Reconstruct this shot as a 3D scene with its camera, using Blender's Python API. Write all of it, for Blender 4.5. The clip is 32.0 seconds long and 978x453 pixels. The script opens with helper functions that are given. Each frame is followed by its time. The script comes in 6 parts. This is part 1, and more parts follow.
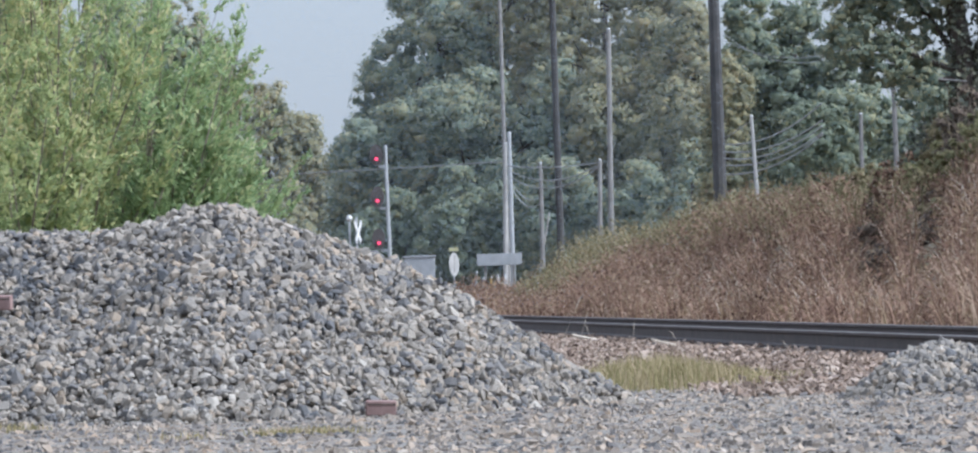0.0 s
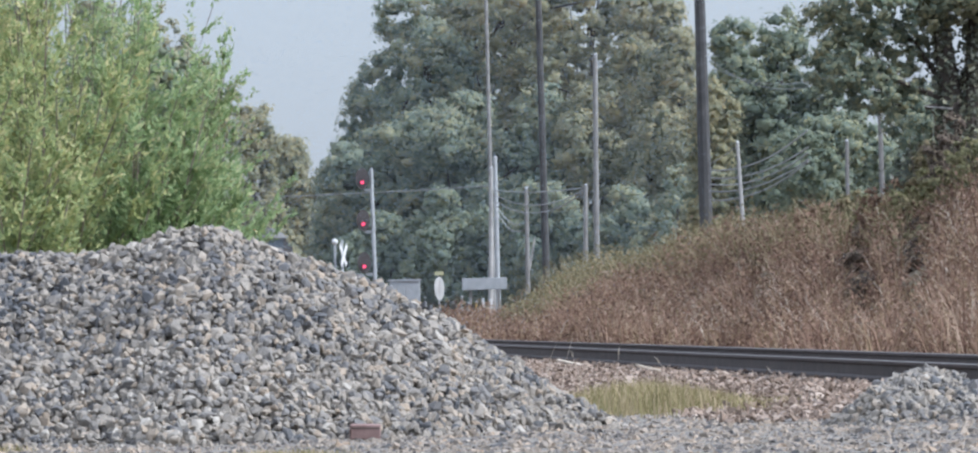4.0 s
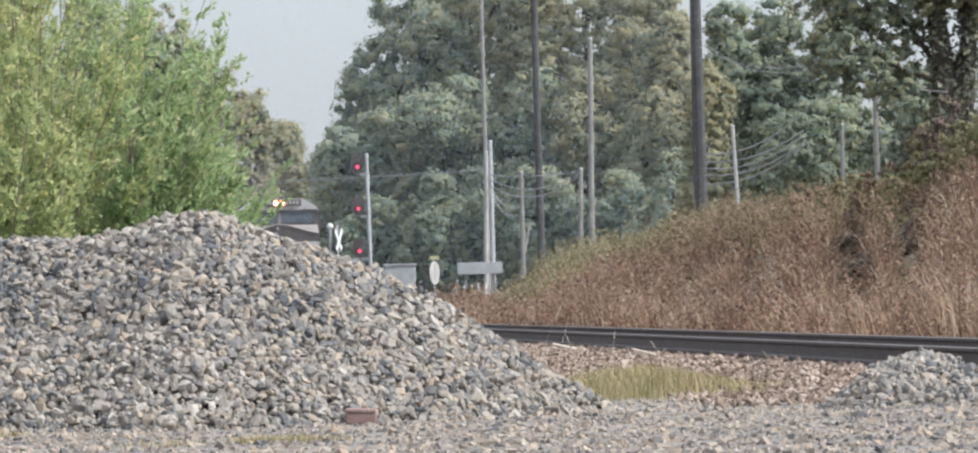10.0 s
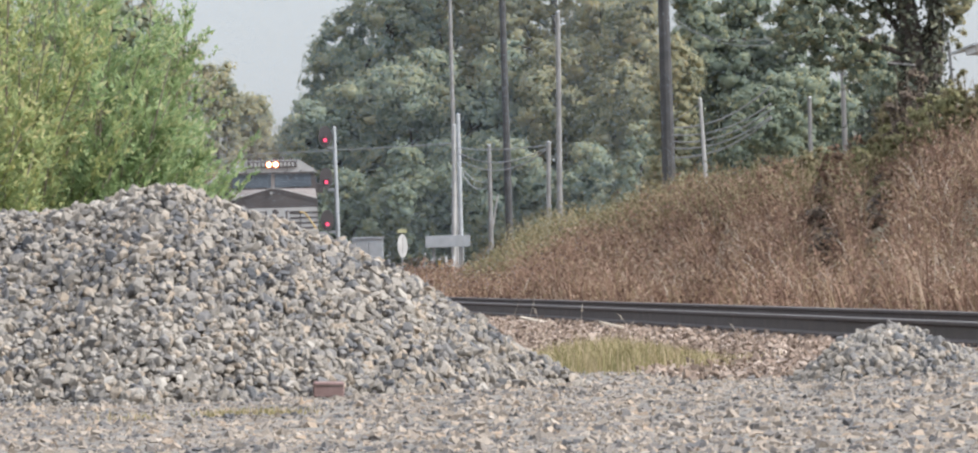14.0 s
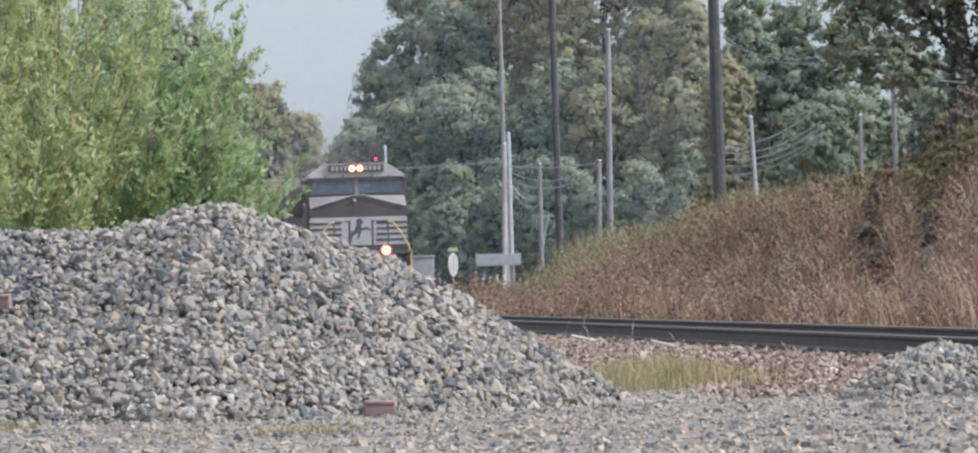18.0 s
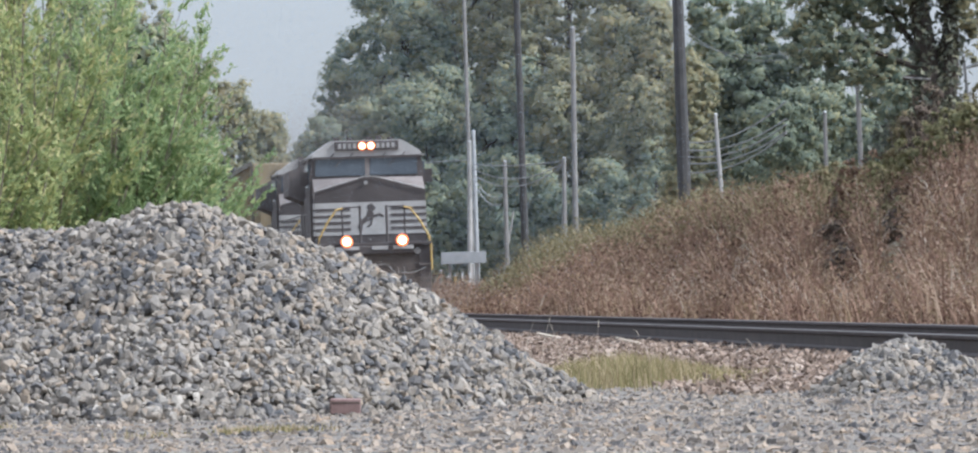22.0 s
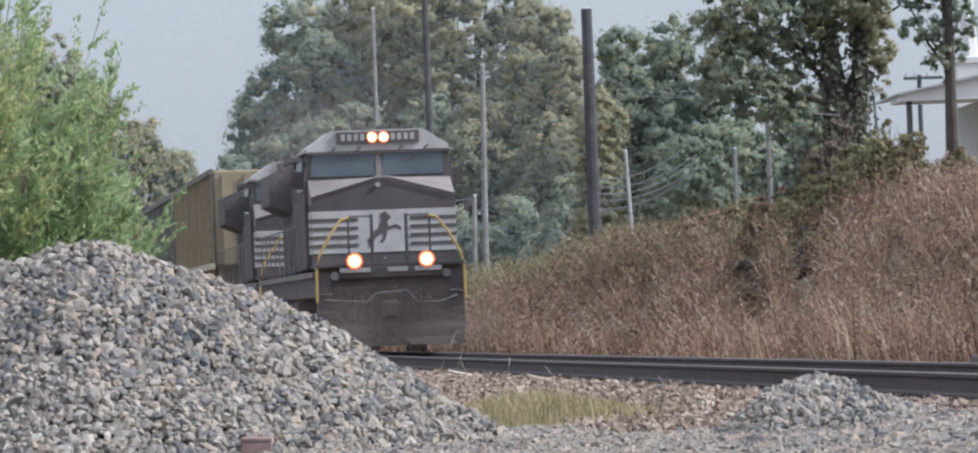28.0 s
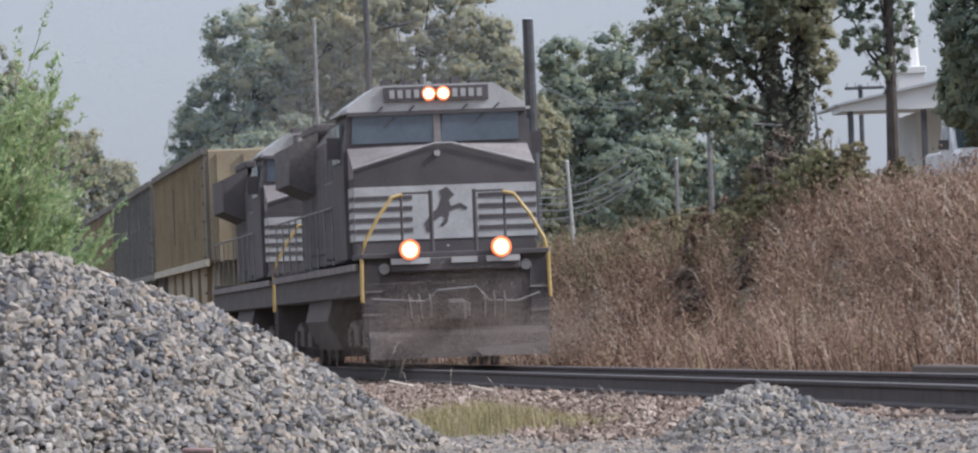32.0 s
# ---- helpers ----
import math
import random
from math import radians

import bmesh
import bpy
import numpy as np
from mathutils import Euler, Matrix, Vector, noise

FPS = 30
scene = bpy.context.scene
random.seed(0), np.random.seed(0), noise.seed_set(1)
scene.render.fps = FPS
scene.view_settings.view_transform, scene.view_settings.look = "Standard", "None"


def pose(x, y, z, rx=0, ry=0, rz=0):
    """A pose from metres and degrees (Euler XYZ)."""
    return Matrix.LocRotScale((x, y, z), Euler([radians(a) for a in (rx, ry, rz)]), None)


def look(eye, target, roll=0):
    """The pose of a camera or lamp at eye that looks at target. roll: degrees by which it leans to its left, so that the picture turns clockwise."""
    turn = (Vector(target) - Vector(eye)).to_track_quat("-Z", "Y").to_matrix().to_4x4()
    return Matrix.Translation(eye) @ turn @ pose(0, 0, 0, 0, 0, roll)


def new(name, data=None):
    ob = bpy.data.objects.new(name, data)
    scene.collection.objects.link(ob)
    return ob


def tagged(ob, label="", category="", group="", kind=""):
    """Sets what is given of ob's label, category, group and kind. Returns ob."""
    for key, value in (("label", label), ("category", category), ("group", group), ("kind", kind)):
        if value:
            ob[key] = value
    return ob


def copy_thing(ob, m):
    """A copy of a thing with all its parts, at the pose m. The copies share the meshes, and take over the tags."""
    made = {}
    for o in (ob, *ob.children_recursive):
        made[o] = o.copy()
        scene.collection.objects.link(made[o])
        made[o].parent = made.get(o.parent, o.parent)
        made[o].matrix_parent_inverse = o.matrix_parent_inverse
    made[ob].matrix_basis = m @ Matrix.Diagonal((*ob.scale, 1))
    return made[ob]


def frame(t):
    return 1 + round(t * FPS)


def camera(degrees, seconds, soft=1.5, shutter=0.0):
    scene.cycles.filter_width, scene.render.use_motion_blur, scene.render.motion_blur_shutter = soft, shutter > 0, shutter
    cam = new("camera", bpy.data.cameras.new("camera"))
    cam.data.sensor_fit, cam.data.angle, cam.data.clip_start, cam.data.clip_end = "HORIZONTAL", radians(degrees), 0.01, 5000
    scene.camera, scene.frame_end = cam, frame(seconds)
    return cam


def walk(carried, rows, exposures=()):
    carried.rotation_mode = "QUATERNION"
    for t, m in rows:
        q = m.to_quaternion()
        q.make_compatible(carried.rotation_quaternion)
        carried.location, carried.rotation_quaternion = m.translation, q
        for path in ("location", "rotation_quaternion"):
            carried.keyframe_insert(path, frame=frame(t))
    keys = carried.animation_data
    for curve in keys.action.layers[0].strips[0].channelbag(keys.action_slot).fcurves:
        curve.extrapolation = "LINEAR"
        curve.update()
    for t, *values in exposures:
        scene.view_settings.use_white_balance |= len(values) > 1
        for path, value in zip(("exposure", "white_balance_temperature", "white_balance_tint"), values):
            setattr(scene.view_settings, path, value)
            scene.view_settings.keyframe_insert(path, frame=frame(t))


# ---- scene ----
cam = camera(8.623, 32.0, soft=2.2)
EYE = 0.9
ROWS = [
    (0, 90.5343, 1.813, -0.0001),
    (0.5, 90.5069, 1.670, -0.0664),
    (1, 90.5654, 1.532, -0.0465),
    (1.5, 90.6365, 1.416, -0.0094),
    (2, 90.7206, 1.298, -0.0284),
    (2.5, 90.7808, 1.293, -0.0537),
    (3, 90.8108, 1.314, -0.0704),
    (3.5, 90.8005, 1.397, -0.0923),
    (4, 90.7457, 1.431, -0.1322),
    (4.5, 90.6994, 1.452, -0.1825),
    (6.5, 90.6369, 1.593, -0.1891),
    (7, 90.6534, 1.599, -0.2066),
    (7.5, 90.6630, 1.612, -0.2088),
    (8, 90.6826, 1.548, -0.1982),
    (8.5, 90.6603, 1.492, -0.1989),
    (9, 90.6382, 1.539, -0.1645),
    (9.5, 90.6203, 1.573, -0.1503),
    (10, 90.6060, 1.540, -0.1730),
    (10.5, 90.6117, 1.613, -0.1918),
    (11, 90.6116, 1.568, -0.2233),
    (11.5, 90.5686, 1.588, -0.2610),
    (12, 90.4903, 1.619, -0.3125),
    (12.5, 90.4036, 1.618, -0.3739),
    (13, 90.3689, 1.610, -0.4024),
    (13.5, 90.3527, 1.539, -0.4515),
    (14, 90.3611, 1.566, -0.4571),
    (14.5, 90.3340, 1.689, -0.3796),
    (16.5, 90.4080, 1.725, -0.0232),
    (17, 90.5123, 1.698, 0.0252),
    (17.5, 90.5367, 1.695, 0.0200),
    (18, 90.5364, 1.651, -0.0091),
    (18.5, 90.4990, 1.675, -0.0589),
    (19, 90.5047, 1.584, -0.0880),
    (19.5, 90.5291, 1.596, -0.0794),
    (20, 90.5536, 1.559, -0.0870),
    (20.5, 90.5578, 1.596, -0.1194),
    (21, 90.5313, 1.667, -0.1768),
    (21.5, 90.5203, 1.719, -0.2443),
    (22, 90.5090, 1.840, -0.3151),
    (22.5, 90.5382, 1.940, -0.4263),
    (23, 90.5853, 2.013, -0.5659),
    (23.5, 90.6487, 2.025, -0.6833),
    (24, 90.6831, 2.066, -0.7545),
    (24.5, 90.7099, 2.035, -0.7827),
    (25, 90.7453, 1.944, -0.7847),
    (25.5, 90.7891, 1.901, -0.7769),
    (27.5, 90.8181, 2.053, -0.9955),
    (28, 90.8131, 2.075, -1.1035),
    (28.5, 90.8359, 2.108, -1.2142),
    (29, 90.8533, 2.119, -1.3139),
    (29.5, 90.8848, 2.134, -1.3757),
    (30, 90.8983, 2.147, -1.4147),
    (30.5, 90.9088, 2.192, -1.4594),
    (31, 90.9085, 2.211, -1.4725),
    (31.5, 90.9218, 2.249, -1.5226),
    (32, 90.8873, 2.162, -1.6186),
]
EXPOSURES = [(0.0, 0.57, 5090, 10), (4.0, 0.61, 5160, 10), (9.0, 0.77, 5530, 9), (14.0, 0.77, 5640, 10), (17.0, 0.63, 5360, 10), (21.0, 0.59, 5320, 10), (25.0, 0.61, 5300, 11), (29.0, 0.45, 5320, 12), (32.0, 0.36, 5330, 14)]
walk(cam, [(t, pose(0, 0, EYE, pitch, roll, yaw)) for t, pitch, roll, yaw in ROWS], EXPOSURES)

# the train's headlight, metres ahead of the camera, second by second
TRAIN = [(0, 296.6), (1, 292.4), (2, 288.0), (3, 283.3), (4, 278.02), (5, 272.28), (6, 266.26), (7, 260.14), (8, 254.03), (9, 247.97), (10, 241.98), (11, 236.07), (12, 230.20), (13, 224.34), (14, 218.46), (15, 212.52), (16, 206.48), (17, 200.35), (18, 194.09), (19, 187.73), (20, 181.27), (21, 174.75), (22, 168.20), (23, 161.65), (24, 155.14), (25, 148.70), (26, 142.34), (27, 136.04), (28, 129.76), (29, 123.16), (30, 116.44), (31, 109.60), (32, 102.62)]

# ---- light ----
SUN_AZ, SUN_EL = 102.0, 38.0          # clockwise from the view's direction, above the horizon
world = bpy.data.worlds.new("world")
scene.world = world
world.use_nodes = True
wn = world.node_tree.nodes
sky = wn.new("ShaderNodeTexSky")
sky.sky_type, sky.sun_disc = "NISHITA", False
sky.sun_elevation, sky.sun_rotation = radians(SUN_EL), radians(SUN_AZ)
sky.air_density, sky.dust_density, sky.ozone_density = 1.0, 2.0, 1.5
haze = wn.new("ShaderNodeMix")       # thin haze over the whole sky
haze.data_type = "RGBA"
haze.inputs[0].default_value = 0.82
haze.inputs[7].default_value = (3.60, 3.43, 3.15, 1)
world.node_tree.links.new(sky.outputs[0], haze.inputs[6])
wn["Background"].inputs["Strength"].default_value = 0.122
way, split = wn.new("ShaderNodeTexCoord"), wn.new("ShaderNodeSeparateXYZ")
world.node_tree.links.new(way.outputs["Generated"], split.inputs[0])
lift = wn.new("ShaderNodeMapRange")  # a hazy sky is brighter overhead than at the horizon
lift.inputs["To Min"].default_value, lift.inputs["To Max"].default_value = 0.93, 2.7
world.node_tree.links.new(split.outputs["Z"], lift.inputs["Value"])
scaled = wn.new("ShaderNodeVectorMath")
scaled.operation = "SCALE"
world.node_tree.links.new(haze.outputs[2], scaled.inputs[0])
world.node_tree.links.new(lift.outputs[0], scaled.inputs["Scale"])
world.node_tree.links.new(scaled.outputs[0], wn["Background"].inputs["Color"])
sun = new("sun", bpy.data.lights.new("sun", "SUN"))
sun.data.energy, sun.data.angle, sun.data.color = 3.1, radians(5.0), (1.0, 0.91, 0.78)
az, el = radians(SUN_AZ), radians(SUN_EL)
sun.matrix_world = look((0, 0, 60), (-math.sin(az) * math.cos(el), -math.cos(az) * math.cos(el), 60 - math.sin(el)))


# ---- materials ----
def ramp_node(nt, stops):
    r = nt.nodes.new("ShaderNodeValToRGB")
    e = r.color_ramp.elements
    while len(e) < len(stops):
        e.new(0.5)
    for el_, (p, c) in zip(e, stops):
        el_.position, el_.color = p, (*c, 1)
    return r


def material(name, stops, rough=0.8, metal=0.0, scale=8.0, fine=90.0, bump=0.3, vary="noise", mixing=0.35, through_light=0.0, spec=0.5, deep=0.02):
    """stops: the ramp of base colours. vary: what picks a colour from it: noise, island or object."""
    m = bpy.data.materials.new(name)
    m.use_nodes = True
    nt = m.node_tree
    b = nt.nodes["Principled BSDF"]
    b.inputs["Roughness"].default_value, b.inputs["Metallic"].default_value = rough, metal
    b.inputs["Specular IOR Level"].default_value = spec
    co = nt.nodes.new("ShaderNodeTexCoord")
    n1, n2 = nt.nodes.new("ShaderNodeTexNoise"), nt.nodes.new("ShaderNodeTexNoise")
    for n, s in ((n1, scale), (n2, fine)):
        n.inputs["Scale"].default_value, n.inputs["Detail"].default_value = s, 4.0
        nt.links.new(co.outputs["Object"], n.inputs["Vector"])
    mix = nt.nodes.new("ShaderNodeMath")
    mix.operation = "MULTIPLY_ADD"
    if vary == "island":
        src = nt.nodes.new("ShaderNodeNewGeometry").outputs["Random Per Island"]
    elif vary == "object":
        src = nt.nodes.new("ShaderNodeObjectInfo").outputs["Random"]
    else:
        src = n1.outputs["Fac"]
    off = nt.nodes.new("ShaderNodeMath")
    off.operation = "SUBTRACT"
    nt.links.new((n1 if vary != "noise" else n2).outputs["Fac"], off.inputs[0])
    off.inputs[1].default_value = 0.5
    nt.links.new(off.outputs[0], mix.inputs[0])
    mix.inputs[1].default_value = mixing
    nt.links.new(src, mix.inputs[2])
    r = ramp_node(nt, stops)
    nt.links.new(mix.outputs[0], r.inputs["Fac"])
    nt.links.new(r.outputs["Color"], b.inputs["Base Color"])
    if bump:
        bp = nt.nodes.new("ShaderNodeBump")
        bp.inputs["Strength"].default_value, bp.inputs["Distance"].default_value = bump, deep
        nt.links.new(n2.outputs["Fac"], bp.inputs["Height"])
        nt.links.new(bp.outputs[0], b.inputs["Normal"])
    if through_light:
        tr = nt.nodes.new("ShaderNodeBsdfTranslucent")
        nt.links.new(r.outputs["Color"], tr.inputs["Color"])
        ms = nt.nodes.new("ShaderNodeMixShader")
        ms.inputs[0].default_value = through_light
        nt.links.new(b.outputs[0], ms.inputs[1])
        nt.links.new(tr.outputs[0], ms.inputs[2])
        nt.links.new(ms.outputs[0], nt.nodes["Material Output"].inputs["Surface"])
    return m


def glow(name, colour, strength):
    m = bpy.data.materials.new(name)
    m.use_nodes = True
    b = m.node_tree.nodes["Principled BSDF"]
    b.inputs["Base Color"].default_value = (*colour, 1)
    b.inputs["Emission Color"].default_value = (*colour, 1)
    b.inputs["Emission Strength"].default_value = strength
    return m


STONE = [(0.0, (0.092, 0.0931, 0.098)), (0.2, (0.163, 0.153, 0.144)), (0.45, (0.235, 0.211, 0.179)), (0.8, (0.299, 0.263, 0.218)), (0.93, (0.319, 0.256, 0.188)), (1.0, (0.363, 0.329, 0.282))]
M_STONE = material("crushed stone", STONE, 0.85, vary="island", scale=0.6, fine=60, bump=0.4, mixing=1.1)
M_LOT_STONE = material("dusty yard stone", [(0.0, (0.0966, 0.0922, 0.0921)), (0.2, (0.171, 0.151, 0.135)), (0.45, (0.247, 0.209, 0.168)), (0.8, (0.314, 0.26, 0.205)), (0.93, (0.335, 0.253, 0.177)), (1.0, (0.381, 0.326, 0.265))], 0.9, vary="island", scale=0.6, fine=60, bump=0.4, mixing=1.1)
M_STONE_ONE = material("crushed stone picked", STONE, 0.85, vary="object", scale=3, fine=60, bump=0.4)
M_BALLAST = material("old ballast", [(0.0, (0.105, 0.0729, 0.0541)), (0.4, (0.197, 0.143, 0.105)), (0.7, (0.289, 0.215, 0.162)), (1.0, (0.393, 0.317, 0.256))], 0.9, vary="island", scale=1.2, fine=60)
M_GRIT = material("stone grit", [(0.25, (0.111, 0.101, 0.0866)), (0.5, (0.188, 0.169, 0.144)), (0.75, (0.256, 0.231, 0.199))], 0.95, scale=1.5, fine=70, bump=0.8, mixing=1.2)
M_SOIL = material("dry soil and litter", [(0.25, (0.10, 0.075, 0.05)), (0.5, (0.17, 0.13, 0.09)), (0.75, (0.16, 0.16, 0.07))], 0.95, scale=0.4, fine=12, bump=0.8)
M_BRICK = material("faded red brick", [(0.2, (0.18, 0.113, 0.099)), (0.6, (0.27, 0.18, 0.162)), (1.0, (0.378, 0.279, 0.252))], 0.9, scale=12, fine=150)
M_RAIL = material("rusty rail side", [(0.2, (0.045, 0.038, 0.037)), (0.6, (0.08, 0.064, 0.06)), (1.0, (0.12, 0.09, 0.08))], 0.75, 0.2, scale=4, fine=40)
M_RAIL_HEAD = material("worn rail head", [(0.2, (0.12, 0.10, 0.09)), (0.8, (0.22, 0.195, 0.18))], 0.55, 0.5, scale=6, fine=80, bump=0.1)
M_TIE = material("weathered timber tie", [(0.2, (0.06, 0.045, 0.035)), (0.7, (0.13, 0.10, 0.08))], 0.9, scale=6, fine=60, vary="object")
M_POLE_DARK = material("creosoted pole", [(0.2, (0.04, 0.04, 0.042)), (0.7, (0.085, 0.082, 0.08))], 0.9, scale=3, fine=30)
M_POLE_GREY = material("weathered grey pole", [(0.2, (0.165, 0.157, 0.15)), (0.7, (0.29, 0.278, 0.265))], 0.9, scale=3, fine=30)
M_POLE_PALE = material("pale bleached pole", [(0.2, (0.28, 0.272, 0.26)), (0.7, (0.43, 0.415, 0.395))], 0.85, scale=3, fine=30)
M_GALV = material("galvanised steel", [(0.2, (0.38, 0.39, 0.40)), (0.8, (0.52, 0.53, 0.54))], 0.5, 0.4, scale=4, fine=50, bump=0.1)
M_WIRE = material("cable", [(0.2, (0.24, 0.24, 0.24)), (0.8, (0.38, 0.38, 0.37))], 0.6, scale=2, fine=20, bump=0)
M_BLACK = material("dusty black enamel", [(0.2, (0.0688, 0.0612, 0.0612)), (0.8, (0.131, 0.115, 0.11))], 0.75, scale=1.2, fine=25, bump=0.1, spec=0.2)
M_UNDER = material("sooty running gear", [(0.2, (0.0532, 0.0448, 0.042)), (0.8, (0.119, 0.0994, 0.0896))], 0.85, scale=3, fine=30)
M_WHITE = material("dusty white enamel", [(0.2, (0.52, 0.51, 0.49)), (0.8, (0.74, 0.73, 0.71))], 0.5, scale=1.5, fine=25, bump=0.05)
M_LOCO_WHITE = material("grimy white enamel", [(0.15, (0.304, 0.289, 0.276)), (0.5, (0.413, 0.4, 0.381)), (0.85, (0.514, 0.501, 0.487))], 0.55, scale=2.5, fine=25, bump=0.05, mixing=0.6)
M_DUST = material("dust on black enamel", [(0.15, (0.13, 0.115, 0.108)), (0.5, (0.21, 0.185, 0.172)), (0.85, (0.28, 0.25, 0.235))], 0.9, scale=2.0, fine=25, bump=0.05, mixing=0.6, spec=0.2)
M_YELLOW = material("faded yellow enamel", [(0.2, (0.40, 0.27, 0.08)), (0.8, (0.56, 0.40, 0.14))], 0.5, scale=3, fine=30, bump=0.05)
# base lifted to blue-grey for the sky mirrored in the panes
M_GLASS = material("cab glass with sky tint", [(0.2, (0.07, 0.085, 0.105)), (0.8, (0.12, 0.14, 0.165))], 0.15, scale=1, fine=8, bump=0, spec=0.8)
M_TAN = material("tan car side", [(0.15, (0.21, 0.165, 0.10)), (0.5, (0.32, 0.26, 0.165)), (0.85, (0.39, 0.325, 0.215))], 0.75, scale=0.8, fine=14, bump=0.1, mixing=0.5)
M_TAN_DARK = material("dark car side", [(0.15, (0.09, 0.085, 0.08)), (0.5, (0.14, 0.125, 0.10)), (0.85, (0.20, 0.165, 0.11))], 0.8, scale=0.8, fine=14, bump=0.1, mixing=0.5)
M_TAN_GREY = material("grey-brown car side", [(0.15, (0.13, 0.125, 0.115)), (0.5, (0.20, 0.19, 0.17)), (0.85, (0.26, 0.24, 0.205))], 0.8, scale=0.8, fine=14, bump=0.1, mixing=0.5)
M_TAN_PALE = material("worn pale edge", [(0.15, (0.34, 0.30, 0.22)), (0.85, (0.52, 0.47, 0.36))], 0.8, scale=0.8, fine=14, bump=0.1)
M_ASPHALT = material("worn asphalt", [(0.2, (0.04, 0.04, 0.042)), (0.8, (0.085, 0.083, 0.08))], 0.9, scale=1, fine=60, bump=0.3)
M_LAMP = glow("headlamp", (1.0, 0.76, 0.46), 5.0)
# reflector and bowl glow by themselves to draw the halo round each lamp
M_GLOW = glow("inner lamp glow", (1.0, 0.50, 0.20), 1.5)
M_HALO = glow("outer lamp halo", (1.0, 0.22, 0.07), 0.5)
M_RED = glow("red signal lens", (0.95, 0.08, 0.15), 1.2)
M_BUSH = material("yellow-green leaf", [(0.0, (0.228, 0.28, 0.126)), (0.4, (0.314, 0.37, 0.158)), (0.75, (0.418, 0.44, 0.189)), (0.9, (0.513, 0.48, 0.221)), (1.0, (0.589, 0.54, 0.294))], 0.6, vary="island", scale=0.9, fine=20, bump=0, through_light=0.5, spec=0.3, mixing=1.3)
M_FROND = material("fresh green leaf", [(0.0, (0.21, 0.29, 0.14)), (0.4, (0.27, 0.35, 0.16)), (0.75, (0.34, 0.41, 0.19)), (1.0, (0.47, 0.48, 0.25))], 0.6, vary="island", scale=0.9, fine=20, bump=0, through_light=0.5, spec=0.3, mixing=1.1)
M_STEM = material("grey-brown young bark", [(0.2, (0.13, 0.105, 0.08)), (0.8, (0.25, 0.205, 0.16))], 0.9, scale=5, fine=40)
M_LEAF = material("green leaf", [(0.0, (0.218, 0.276, 0.226)), (0.45, (0.305, 0.34, 0.255)), (0.8, (0.392, 0.4, 0.261)), (1.0, (0.478, 0.443, 0.273))], 0.7, vary="island", scale=0.35, fine=5, bump=0.9, deep=0.12, through_light=0.5, spec=0.2, mixing=1.6)
M_LEAF_PALE = material("turning and sunlit leaf", [(0.0, (0.255, 0.275, 0.194)), (0.45, (0.343, 0.335, 0.216)), (0.8, (0.421, 0.385, 0.227)), (1.0, (0.49, 0.42, 0.248))], 0.7, vary="island", scale=0.35, fine=5, bump=0.9, deep=0.12, through_light=0.5, spec=0.2, mixing=1.4)
# darker copy of the leaf, holding the shade its trees stand in
M_LEAF_DEEP = material("deep and shaded green leaf", [(0.0, (0.207, 0.253, 0.203)), (0.5, (0.265, 0.305, 0.22)), (0.85, (0.324, 0.339, 0.22)), (1.0, (0.4, 0.385, 0.22))], 0.55, vary="island", scale=0.4, fine=5, bump=0.9, deep=0.12, through_light=0.5, spec=0.2, mixing=1.4)
M_IVY = material("dark ivy leaf", [(0.0, (0.0945, 0.105, 0.084)), (0.6, (0.155, 0.162, 0.119)), (1.0, (0.25, 0.243, 0.161))], 0.55, vary="island", scale=0.5, fine=20, bump=0, through_light=0.2, spec=0.3)
M_BUSH_DULL = material("dull bramble leaf", [(0.0, (0.12, 0.125, 0.06)), (0.6, (0.22, 0.21, 0.10)), (1.0, (0.36, 0.32, 0.17))], 0.65, vary="island", scale=0.5, fine=20, bump=0, through_light=0.35, spec=0.3)
M_SHADE = material("shade-dark bramble", [(0.0, (0.077, 0.0602, 0.0504)), (0.6, (0.14, 0.109, 0.084)), (1.0, (0.224, 0.182, 0.126))], 0.8, vary="island", scale=0.5, fine=20, bump=0, through_light=0.2, spec=0.2)
M_BARK = material("bark", [(0.2, (0.035, 0.03, 0.026)), (0.8, (0.11, 0.09, 0.075))], 0.95, scale=3, fine=18, bump=0.8)
M_BRUSH = material("dead brown weed", [(0.0, (0.118, 0.0745, 0.0548)), (0.35, (0.232, 0.147, 0.107)), (0.65, (0.335, 0.223, 0.159)), (0.85, (0.319, 0.242, 0.144)), (1.0, (0.412, 0.31, 0.231))], 0.85, vary="island", scale=0.45, fine=20, bump=0, through_light=0.3, spec=0.2, mixing=1.3)
M_BRUSH_GREEN = material("green-brown weed", [(0.0, (0.128, 0.121, 0.0624)), (0.5, (0.227, 0.199, 0.108)), (1.0, (0.356, 0.295, 0.182))], 0.85, vary="island", scale=0.25, fine=20, bump=0, through_light=0.35, spec=0.2, mixing=0.8)
M_GRASS = material("yellow-green grass", [(0.0, (0.189, 0.179, 0.08)), (0.45, (0.315, 0.267, 0.13)), (1.0, (0.483, 0.388, 0.25))], 0.8, vary="island", scale=1, fine=20, bump=0, through_light=0.35, spec=0.2)
M_STRAW = material("straw stalk", [(0.0, (0.36, 0.31, 0.24)), (1.0, (0.55, 0.48, 0.39))], 0.85, vary="island", scale=1, fine=20, bump=0)


